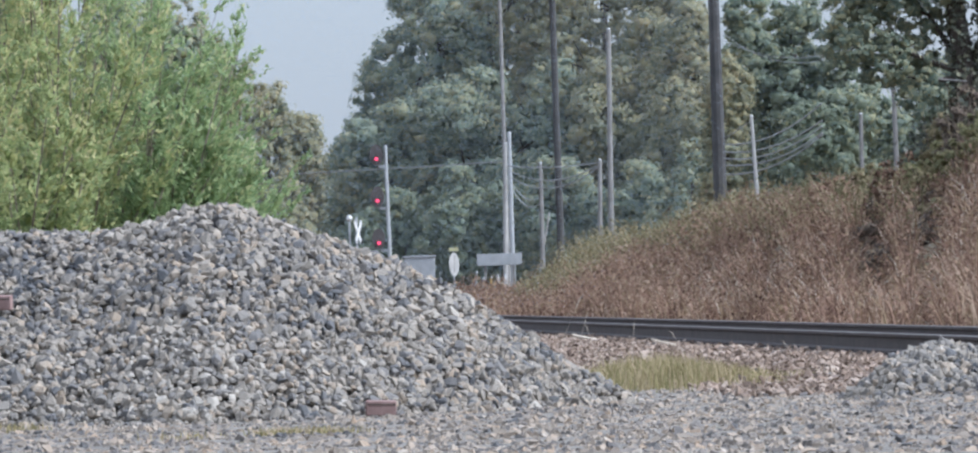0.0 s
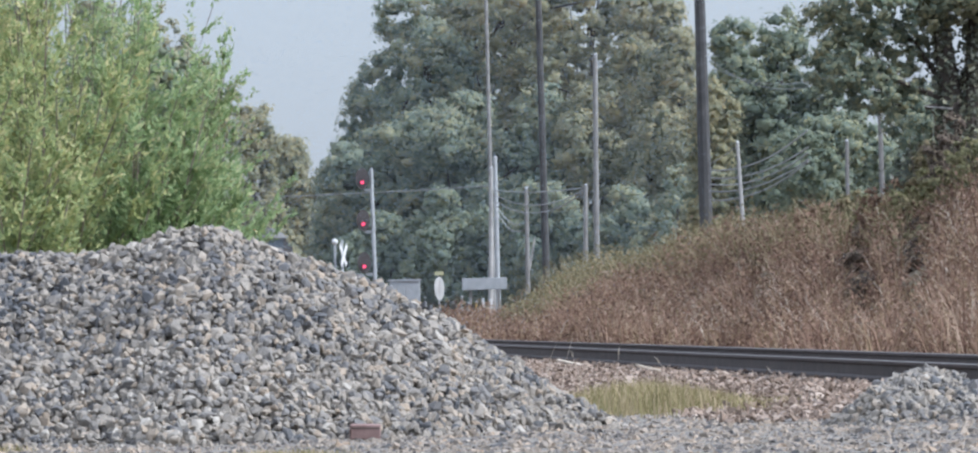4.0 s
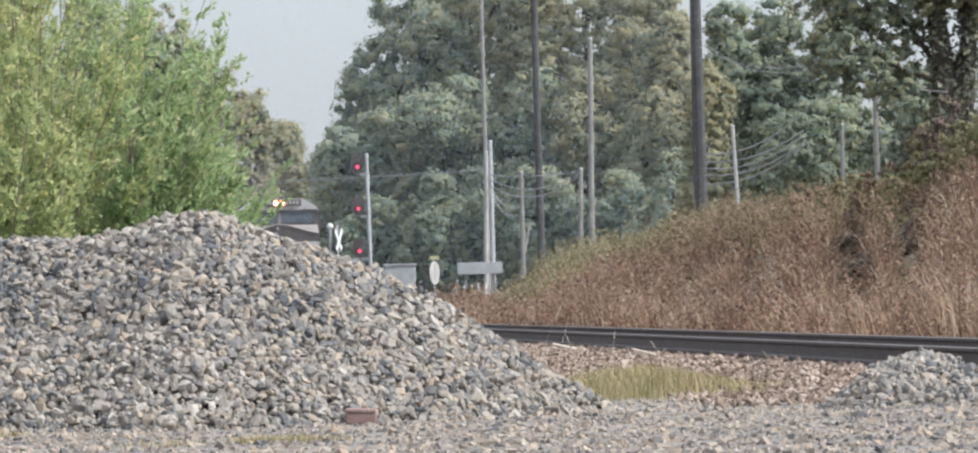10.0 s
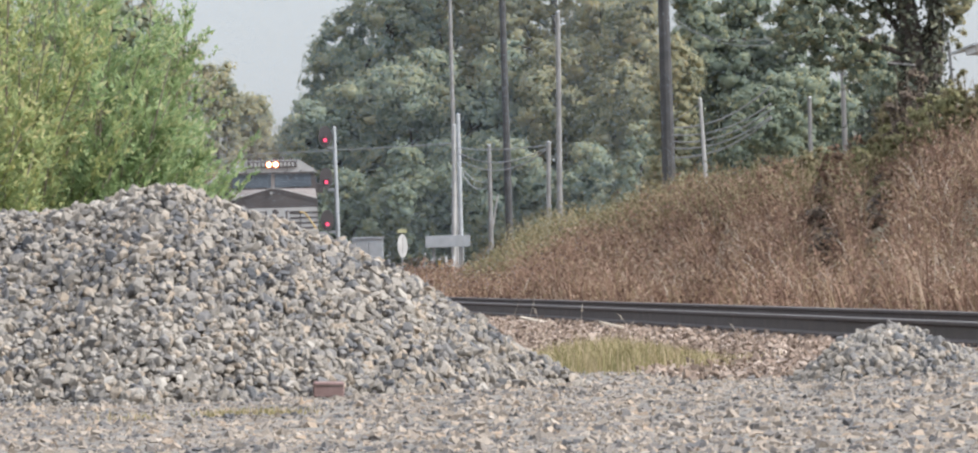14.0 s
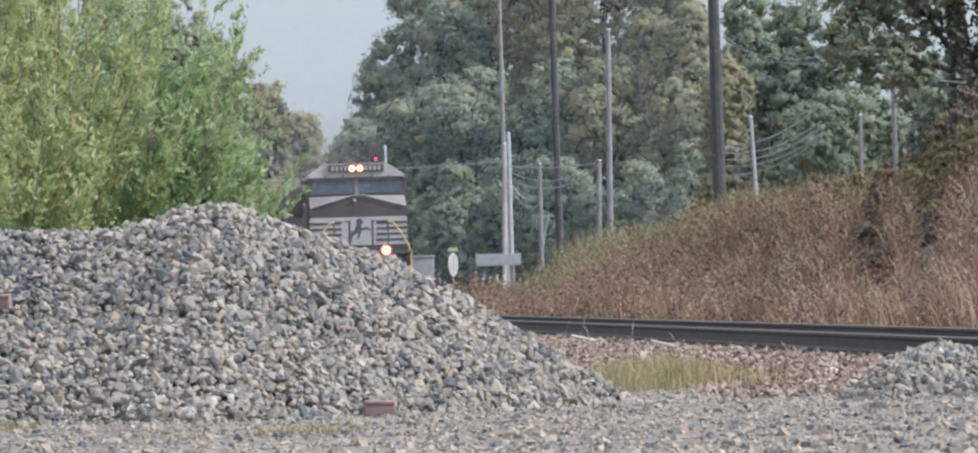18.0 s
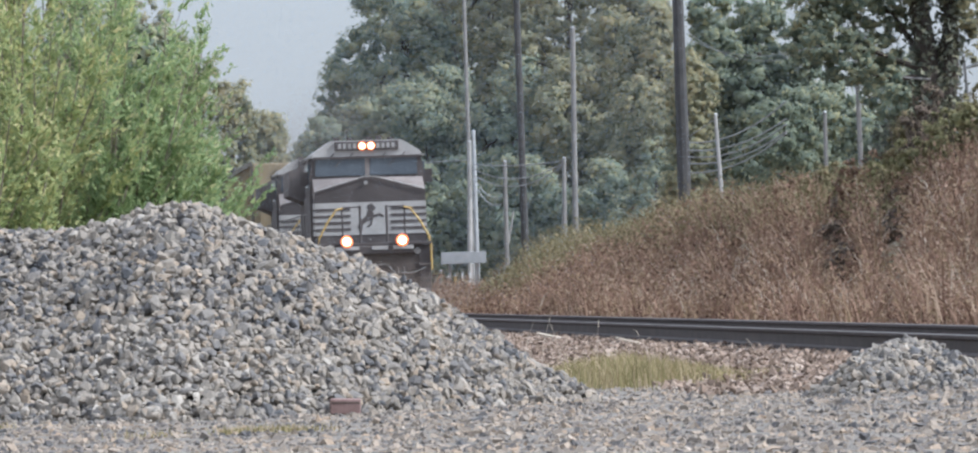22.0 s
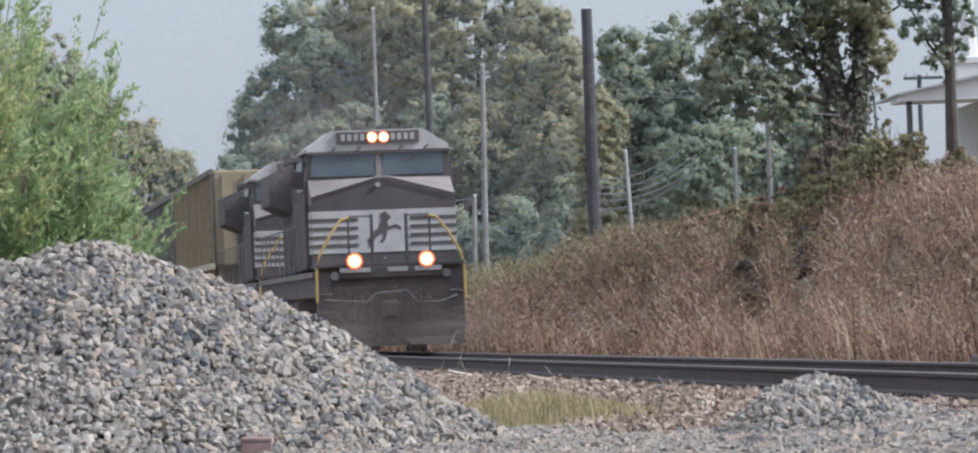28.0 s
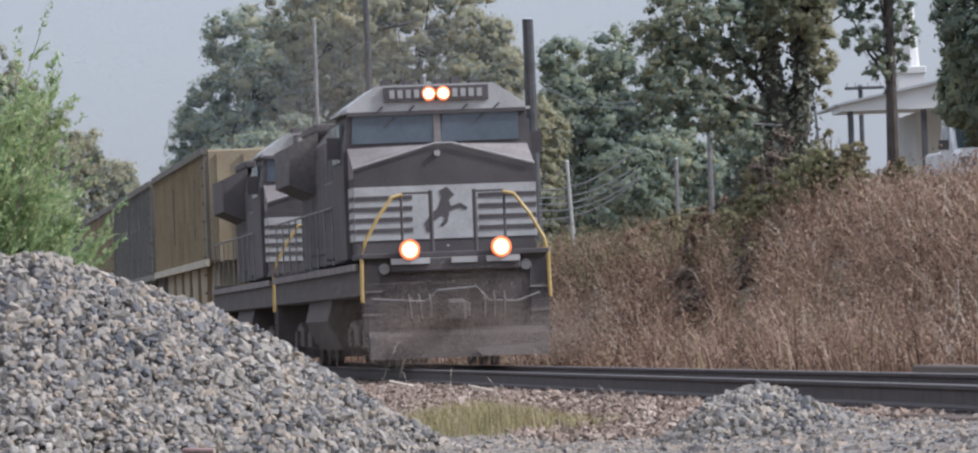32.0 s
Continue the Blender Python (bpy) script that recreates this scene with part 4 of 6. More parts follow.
# long pale stems arching out of the weeds
n = 2900
py, pu = 68 + 72 * rng.random(n) ** 1.3, rng.uniform(3.2, 8.8, n)
px = pu + track_x(py)
ok = hollow(px, py) < 0.3
px, py, pu = px[ok], py[ok], pu[ok]
n = len(px)
v, f = blades(np.stack([px, py, ground_z(px, py)], 1), rng.uniform(0.5, 1.2, n) * (1 - 0.45 * smoothstep(7.0, 8.8, pu)), np.full(n, 0.013), rng.uniform(0.3, 1.5, n))
tagged(quick_mesh("weed_stems", v, f, M_STRAW), "long pale dry stems arching over the weeds", "weeds", kind="stuff")

# grass in the yard
n = 13000
px, py = 1.46 + rng.uniform(-1, 1, n) * 1.15 * np.sqrt(rng.random(n)) + rng.normal(0, 0.12, n), rng.normal(56.0, 1.3, n)
at = np.stack([px, py, ground_z(px, py)], 1)
v, f = blades(at, 0.04 + rng.random(n) ** 2 * 0.30 * np.exp(-((px - 1.42) / 0.9) ** 2), np.full(n, 0.009), rng.uniform(0.1, 0.7, n))
tagged(quick_mesh("grass_patch", v, f, M_GRASS), "patch of yellow-green grass in the gravel by the track", "grass", kind="stuff")
for x, y, c in [(-3.3, 44.6, 200), (-1.35, 40.6, 220), (-1.05, 40.7, 200), (-1.9, 40.5, 80), (2.1, 57.0, 200), (2.6, 56.4, 160)]:
    px, py = rng.normal(x, 0.12, c), rng.normal(y, 0.18, c)
    at = np.stack([px, py, ground_z(px, py)], 1)
    v, f = blades(at, rng.uniform(0.04, 0.09, c), np.full(c, 0.008), rng.uniform(0.1, 0.7, c))
    tagged(quick_mesh("grass_tuft", v, f, M_GRASS), "small tuft of green grass among the stones", "grass", kind="stuff")
for x, y, h, lean in [(0.95, 72, 0.55, 0.12), (1.2, 74, 0.4, -0.1), (0.72, 70, 0.75, 0.25), (2.0, 66, 0.35, -0.15), (1.5, 69, 0.45, 0.03), (1.05, 68, 0.3, 0.12), (2.9, 62, 0.22, -0.1), (0.85, 71, 0.28, -0.06)]:
    st = thing("dry_stalk", (x, y, gz(x, y)), "single dry straw-coloured weed stalk in the ballast", "weed", "dry stalks")
    part("stem", rodded([(0, 0, -0.02), (lean * 0.35, 0, h * 0.5), (lean, 0, h)], 0.003, 0.0015, 5), M_STRAW, st)
    bm = bmesh.new()
    rod(bm, [(lean * 0.86, 0, h * 0.88), (lean, 0, h), (lean * 1.2, 0, h * 1.07)], 0.006, 0.002, 5)
    part("seed_head", bm, M_STRAW, st)


# ---- poles, wires, signals and signs ----
def pole(at, top, r, mat, label, name="utility_pole", fittings=True):
    x, y, z = at
    g = gz(x, y)
    e = thing(name, (x, y, g), label, "pole", "poles by the track")
    h = top[2] - g
    dx, dy = top[0] - x, top[1] - y
    part("shaft", rodded([(0, 0, -0.4), (dx * 0.33, dy * 0.33, h * 0.33), (dx * 0.66, dy * 0.66, h * 0.66), (dx, dy, h)], r * 1.15, r * 0.85, 10), mat, e)
    if fittings:
        part("cap", rodded([(dx, dy, h), (dx, dy, h + 0.04)], r * 0.9, r * 0.5, 10), M_GALV, e)
    return e


pole((6.14, 170, 2.7), (6.12, 170, 8.93), 0.168, M_POLE_DARK, "thick dark creosoted pole standing on the bank")
pole((2.66, 235, 1.0), (2.60, 235, 15.0), 0.125, M_POLE_DARK, "tall slim dark utility pole beside the track")
pole((3.80, 200, 2.4), (3.93, 200, 8.72), 0.085, M_POLE_GREY, "weathered grey pole behind the bank")
pole((6.72, 160, 2.9), (6.60, 160, 4.90), 0.050, M_POLE_PALE, "thin pale leaning post on the bank")
pole((1.97, 235, 1.0), (2.00, 235, 5.32), 0.085, M_POLE_GREY, "short grey pole with cables")
pole((3.52, 205, 2.1), (3.63, 205, 4.80), 0.075, M_POLE_GREY, "short weathered pole with cables in the weeds")
pole((0.76, 250, 0.8), (0.76, 250, 13.0), 0.080, M_POLE_GREY, "tall slim grey utility pole at the crossing")
pole((0.60, 245, 0.8), (0.78, 245, 6.30), 0.088, M_POLE_PALE, "white-painted pole at the crossing")
pole((0.93, 247, 0.8), (0.95, 247, 6.75), 0.085, M_GALV, "blue-grey steel pole at the crossing")
pole((8.70, 150, 3.4), (8.72, 150, 4.62), 0.050, M_POLE_GREY, "thin grey post among the weeds")
pole((9.20, 145, 3.2), (9.17, 145, 6.9), 0.055, M_POLE_GREY, "thin grey pole standing among leaves")
pole((11.36, 140, 3.9), (11.17, 140, 5.5), 0.035, M_POLE_GREY, "thin grey stake leaning beside the ivy tree")
pole((1.60, 236, 1.0), (2.28, 236, 3.55), 0.035, M_POLE_PALE, "slanting pale guy-wire guard", "guy_guard", False)

# foot fitting on the tall dark pole
box_e = thing("pole_box", (2.66, 234.84, 1.42), "small pale meter box on the dark pole", "box")
part("case", boxed(-0.09, 0.09, -0.06, 0.03, -0.11, 0.11), M_POLE_PALE, box_e, bevel=0.01)
part("conduit", rodded([(0, 0, -0.11), (0, 0, -0.9)], 0.025, 0.025, 6), M_GALV, box_e)


def wire(a, b, sag, r=0.018, label="sagging grey overhead cable"):
    a, b = Vector(a), Vector(b)
    pts = [a.lerp(b, i / 14) - Vector((0, 0, sag * 4 * (i / 14) * (1 - i / 14))) for i in range(15)]
    return tagged(part("cable", rodded(pts, r, r, 5), M_WIRE, None), label, "cable", "overhead cables")


wire((-7.65, 262, 5.72), (0.8, 245, 5.62), 0.02, 0.020)
wire((0.85, 245, 5.45), (3.62, 205, 4.72), 0.10)
wire((0.85, 245, 5.30), (3.62, 205, 4.66), 0.45)
wire((0.95, 247, 5.05), (3.60, 205, 4.60), 0.55)
wire((0.95, 247, 4.90), (2.00, 235, 4.10), 0.35)
wire((0.85, 245, 4.9), (1.98, 235, 3.9), 0.5)
for za, zb, sg in [(3.62, 4.5, 0.28), (3.86, 4.55, 0.26), (4.03, 4.72, 0.27), (4.20, 4.86, 0.25), (4.40, 5.3, 0.30)]:
    wire((6.2, 168, za), (8.6, 165, zb), sg, 0.02)
wire((6.2, 168, 4.55), (6.62, 160, 4.82), 0.02, 0.010)
wire((6.22, 170, 7.46), (9.18, 145, 6.55), 0.9, 0.007)
wire((6.22, 170, 7.25), (9.18, 145, 6.40), 0.6, 0.007)


# three-headed signal
mast = thing("railway_signal", (-3.76, 250, gz(-3.76, 250)), "three-headed railway signal on a pale mast, all three lamps red", "railway signal")
g0 = gz(-3.76, 250)
part("mast", rodded([(0.0, 0, -0.2), (-0.03, 0, 3.0), (-0.07, 0, 6.5 - g0)], 0.085, 0.07, 10), M_GALV, mast)
part("foundation", boxed(-0.35, 0.35, -0.35, 0.35, -0.1, 0.25), M_POLE_PALE, mast, "concrete block", 0.02)
for z in (5.97, 4.36, 2.73):
    zz = z - g0
    head = part("signal_head", prismed([(math.cos(a) * 0.26, zz + 0.14 + math.sin(a) * (0.42 if math.sin(a) > 0 else 0.40)) for a in [k * math.tau / 20 for k in range(20)]], -0.24, -0.20), M_BLACK, mast, "black oval backing plate")
    head.location.x = -0.42
    part("lamp_case", boxed(-0.15, 0.15, -0.20, 0.05, zz - 0.12, zz + 0.42), M_BLACK, head, bevel=0.02)
    part("lens", rodded([(0, -0.25, zz), (0, -0.275, zz)], 0.07, 0.065, 14), M_RED, head, "glowing red lens")
    bm = bmesh.new()
    for k in range(7):
        a0 = math.pi * k / 6
        a1 = math.pi * (k + 1) / 6
        if k < 6:
            q = [bm.verts.new((math.cos(a) * 0.13, yy, zz + math.sin(a) * 0.13)) for a, yy in ((a0, -0.25), (a1, -0.25), (a1, -0.45), (a0, -0.45))]
            bm.faces.new(q)
    part("visor", bm, M_BLACK, head)
    part("bracket", boxed(-0.36, 0.0, -0.05, 0.05, zz - 0.34, zz - 0.25), M_GALV, mast)

# crossbuck and its bell
cb = thing("crossbuck_sign", (-5.27, 262, gz(-5.27, 262)), "white crossbuck sign turned mostly edge-on", "railway sign", rz=74)
g0 = gz(-5.27, 262)
part("post", rodded([(0, 0, -0.2), (0, 0, 3.9 - g0)], 0.05, 0.05, 8), M_GALV, cb)
for s in (-1, 1):
    bm = bmesh.new()
    box(bm, -0.58, 0.58, -0.07, -0.055, -0.11, 0.11)
    arm = part("blade", bm, M_WHITE, cb)
    arm.matrix_basis = pose(0, 0.02 * s, 3.3 - g0, 0, 45 * s, 0)
bell = thing("crossing_lamp", (-5.56, 262.2, gz(-5.56, 262.2)), "slim post with a pale round cap at the crossing", "crossing lamp")
g0 = gz(-5.56, 262.2)
part("post", rodded([(0, 0, -0.2), (0, 0, 3.75 - g0)], 0.045, 0.045, 8), M_GALV, bell)
bm = bmesh.new()
bmesh.ops.create_uvsphere(bm, u_segments=12, v_segments=8, radius=0.13)
cap = part("cap", bm, M_WHITE, bell)
cap.location = (0, 0, 3.85 - g0)

cab_e = thing("signal_cabinet", (-2.53, 240, gz(-2.53, 240)), "grey metal equipment cabinet on the ground by the track", "cabinet")
part("case", boxed(-0.58, 0.56, -0.3, 0.4, 0.05, 2.08 - gz(-2.53, 240)), M_GALV, cab_e, bevel=0.02)
part("lid", boxed(-0.63, 0.61, -0.36, 0.46, 2.08 - gz(-2.53, 240), 2.14 - gz(-2.53, 240)), M_GALV, cab_e, bevel=0.01)
for s in (-0.55, 0.01):
    part("door", boxed(s, s + 0.53, -0.325, -0.30, 0.2, 1.95 - gz(-2.53, 240)), M_GALV, cab_e, bevel=0.008)
part("base", boxed(-0.7, 0.7, -0.45, 0.55, -0.15, 0.05), M_POLE_PALE, cab_e, "concrete base")

oval = thing("round_sign", (-1.25, 240, gz(-1.25, 240)), "pale round road sign turned half away, on a leaning post", "road sign", rz=65)
g0 = gz(-1.25, 240)
part("post", rodded([(0, 0.02, -0.2), (-0.05, 0.02, 2.4 - g0)], 0.03, 0.03, 6), M_GALV, oval)
disc = part("disc", rodded([(-0.06, 0.0, 1.78 - g0), (-0.06, -0.02, 1.78 - g0)], 0.43, 0.43, 28), M_POLE_PALE, oval)
bm = bmesh.new()
box(bm, -0.09, -0.03, -0.026, -0.022, 1.45 - g0, 2.11 - g0)
part("bar", bm, M_POLE_GREY, oval, "faded grey mark")
part("street_plate", boxed(-0.45, 0.35, -0.02, 0.02, 2.26 - g0, 2.40 - g0), M_LEAF, oval, "green name plate seen edge-on")

board = thing("sign_board", (0.44, 243, gz(0.44, 243)), "long weathered grey board on short posts at the crossing", "sign board")
g0 = gz(0.44, 243)
part("panel", boxed(-0.86, 0.82, -0.03, 0.03, 1.70 - g0, 2.14 - g0), M_GALV, board, bevel=0.01)
for s in (-0.55, 0.5):
    part("post", boxed(s - 0.05, s + 0.05, 0.04, 0.14, -0.2, 2.1 - g0), M_POLE_GREY, board)
    part("brace", boxed(s - 0.3, s + 0.3, 0.03, 0.06, 1.78 - g0, 1.84 - g0), M_POLE_GREY, board)
for x, y, dx, h, m in [(-0.62, 241, 0.18, 1.0, M_POLE_GREY), (0.05, 241, 0.04, 0.7, M_YELLOW), (0.32, 241.5, 0.02, 0.75, M_WHITE), (0.62, 242, 0, 0.8, M_WHITE), (-0.3, 240.5, 0.1, 0.75, M_POLE_GREY)]:
    s = thing("marker_stake", (x, y, gz(x, y)), "short marker stake at the crossing", "stake", "marker stakes")
    part("shaft", rodded([(0, 0, -0.1), (dx, 0, h + 0.5)], 0.045, 0.04, 6), m, s)
    part("tip", rodded([(dx, 0, h + 0.5), (dx * 1.05, 0, h + 0.56)], 0.047, 0.03, 6), M_GALV, s)

# ---- house, steeple and pickup on the rise ----
M_SIDING = material("white painted boards", [(0.2, (0.56, 0.55, 0.53)), (0.8, (0.68, 0.67, 0.65))], 0.7, scale=1, fine=12, bump=0.1)
M_CAR_GLASS = material("dark tinted glass", [(0.2, (0.02, 0.03, 0.033)), (0.8, (0.04, 0.055, 0.06))], 0.12, scale=1, fine=8, bump=0)
M_ROOF = material("grey roof metal", [(0.2, (0.32, 0.33, 0.34)), (0.8, (0.45, 0.46, 0.47))], 0.5, 0.2, scale=1, fine=10, bump=0.1)
road = grid_mesh("road", np.array([-1.7, -0.8, 0.0, 0.8, 1.7]), np.arange(128, 206, 2.0), lambda x, y: road_z(y) + 0.0 * x, M_ASPHALT)
for v in road.data.vertices:
    v.co.x += road_x(v.co.y)
tagged(road, "narrow asphalt road along the top of the rise", "road", kind="structure")
g0 = gz(18.2, 192)
house = thing("house", (18.2, 192, g0), "white wooden house with an open porch on the rise", "house")
ev = 6.80 - g0
part("wall", boxed(0.15, 4.4, 0.52, 6.0, -0.4, ev), M_SIDING, house)
part("porch_roof", prismed([(-2.33, ev), (-2.33, ev + 0.2), (0.8, ev + 0.80), (2.6, ev + 1.14), (4.8, ev + 0.72), (4.8, ev)], -3.0, 0.5), M_SIDING, house, "white gable end of the porch")
part("roof", prismed([(-2.43, ev + 0.18), (-2.43, ev + 0.24), (2.6, ev + 1.22), (5.0, ev + 0.76), (5.0, ev + 0.68), (2.6, ev + 1.14)], -3.2, 6.3), M_ROOF, house)
for s in (-2.05, 0.1, 2.2, 4.3):
    part("post", boxed(s - 0.08, s + 0.08, -2.8, -2.64, -0.4, ev), M_POLE_DARK, house)
part("porch_floor", boxed(-2.45, 4.8, -3.0, 0.5, -0.4, -0.05), M_POLE_GREY, house)
for k in range(14):
    z = k * (ev + 0.18) / 14 - 0.2
    part("board", boxed(0.15, 4.4, 0.485, 0.52, z, z + (ev + 0.18) / 14 - 0.03), M_SIDING, house)
g0 = gz(20.48, 216)
church = thing("steeple", (20.48, 216, g0), "white church steeple rising behind the house", "steeple")
part("tower", boxed(-0.45, 0.45, -0.45, 0.45, -0.4, 8.8 - g0), M_SIDING, church)
part("ledge", boxed(-0.5, 0.5, -0.5, 0.5, 8.8 - g0, 9.05 - g0), M_SIDING, church, bevel=0.03)
bm = bmesh.new()
bmesh.ops.create_cone(bm, cap_ends=True, segments=8, radius1=0.33, radius2=0.02, depth=4.8)
sp = part("spire", bm, M_SIDING, church)
sp.location = (0, 0, 11.45 - g0)

truck = thing("pickup_truck", (road_x(201.3), 201.3, road_z(201.3)), "white pickup truck driving along the road on the rise", "pickup truck")
part("hood", prismed([(-0.92, 0.55), (-0.92, 0.98), (-0.80, 1.10), (0.80, 1.10), (0.92, 0.98), (0.92, 0.55)], 0.0, 1.35), M_WHITE, truck)
part("cab", prismed([(1.3, 0.5), (1.3, 1.10), (1.75, 1.72), (2.9, 1.78), (3.2, 1.1), (3.2, 0.5)], -0.86, 0.86, "x"), M_WHITE, truck, bevel=0.04)
part("windscreen", prismed([(1.29, 1.13), (1.70, 1.67), (1.67, 1.69), (1.25, 1.15)], -0.76, 0.76, "x"), M_CAR_GLASS, truck)
part("bed", boxed(-0.92, 0.92, 3.2, 5.2, 0.5, 1.1), M_WHITE, truck, bevel=0.04)
part("bumper", boxed(-0.95, 0.95, -0.12, 0.02, 0.42, 0.60), M_GALV, truck, bevel=0.02)
part("grille", boxed(-0.5, 0.5, -0.02, 0.0, 0.65, 0.95), M_BLACK, truck)
part("wiper", rodded([(-0.2, 1.26, 1.16), (0.35, 1.40, 1.36)], 0.012, 0.01, 5), M_BLACK, truck)
for s in (-1, 1):
    part("headlight", boxed(s * 0.72 - 0.17, s * 0.72 + 0.17, -0.03, 0.0, 0.70, 0.92), M_GLASS, truck)
    part("mirror", boxed(s * 1.02 - 0.1, s * 1.02 + 0.1, 1.45, 1.55, 1.1, 1.32), M_BLACK, truck)
    part("side_window", boxed(s * 0.865 - 0.01, s * 0.865 + 0.01, 1.8, 2.8, 1.2, 1.62), M_GLASS, truck)
    for yy in (0.75, 4.2):
        wh = part("wheel", rodded([(s * 0.72, yy, 0.36), (s * 0.95, yy, 0.36)], 0.36, 0.36, 18), M_BLACK, truck)
        part("hub", rodded([(s * 0.95, yy, 0.36), (s * 0.965, yy, 0.36)], 0.18, 0.16, 14), M_GALV, wh)


arm_pole = thing("utility_pole", (17.84, 205, gz(17.84, 205)), "slim utility pole with a wooden crossarm behind the house", "pole", "poles by the track")
part("shaft", rodded([(0, 0, -0.3), (0, 0, 8.12 - gz(17.84, 205))], 0.085, 0.07, 8), M_POLE_DARK, arm_pole)
part("crossarm", boxed(-0.5, 0.75, -0.1, -0.02, 7.97 - gz(17.84, 205), 8.06 - gz(17.84, 205)), M_POLE_DARK, arm_pole)
for s in (-0.42, -0.15, 0.25, 0.65):
    part("insulator", rodded([(s, -0.07, 8.06 - gz(17.84, 205)), (s, -0.07, 8.18 - gz(17.84, 205))], 0.04, 0.03, 8), M_POLE_PALE, arm_pole)


# ---- the train ----
def wheelset(e, y, r=0.5):
    for s in (-1, 1):
        bm = bmesh.new()
        rod(bm, [(s * 0.69, y, r), (s * 0.80, y, r)], r, r * 0.98, 20)
        part("wheel", bm, M_UNDER, e)


def bogie(e, y0, axles, pitch):
    ln = pitch * (axles - 1)
    for s in (-1, 1):
        bm = bmesh.new()
        prism(bm, [(y0 - 0.6, 0.42), (y0 - 0.6, 0.72), (y0 + 0.2, 0.80), (y0 + ln * 0.5 - 0.5, 0.62), (y0 + ln * 0.5 + 0.5, 0.62), (y0 + ln - 0.2, 0.80), (y0 + ln + 0.6, 0.72), (y0 + ln + 0.6, 0.42), (y0 + ln * 0.5, 0.34)], s * 1.10 - 0.09, s * 1.10 + 0.09, "x")
        part("side_frame", bm, M_UNDER, e)
        for k in range(axles):
            part("axle_box", boxed(s * 1.16 - 0.1, s * 1.16 + 0.1, y0 + k * pitch - 0.17, y0 + k * pitch + 0.17, 0.36, 0.66), M_UNDER, e, bevel=0.02)
    for k in range(axles):
        wheelset(e, y0 + k * pitch)


def handrail(e, pts, r=0.022, mat=None, name="handrail"):
    return part(name, rodded(pts, r, r, 6), mat or M_YELLOW, e)


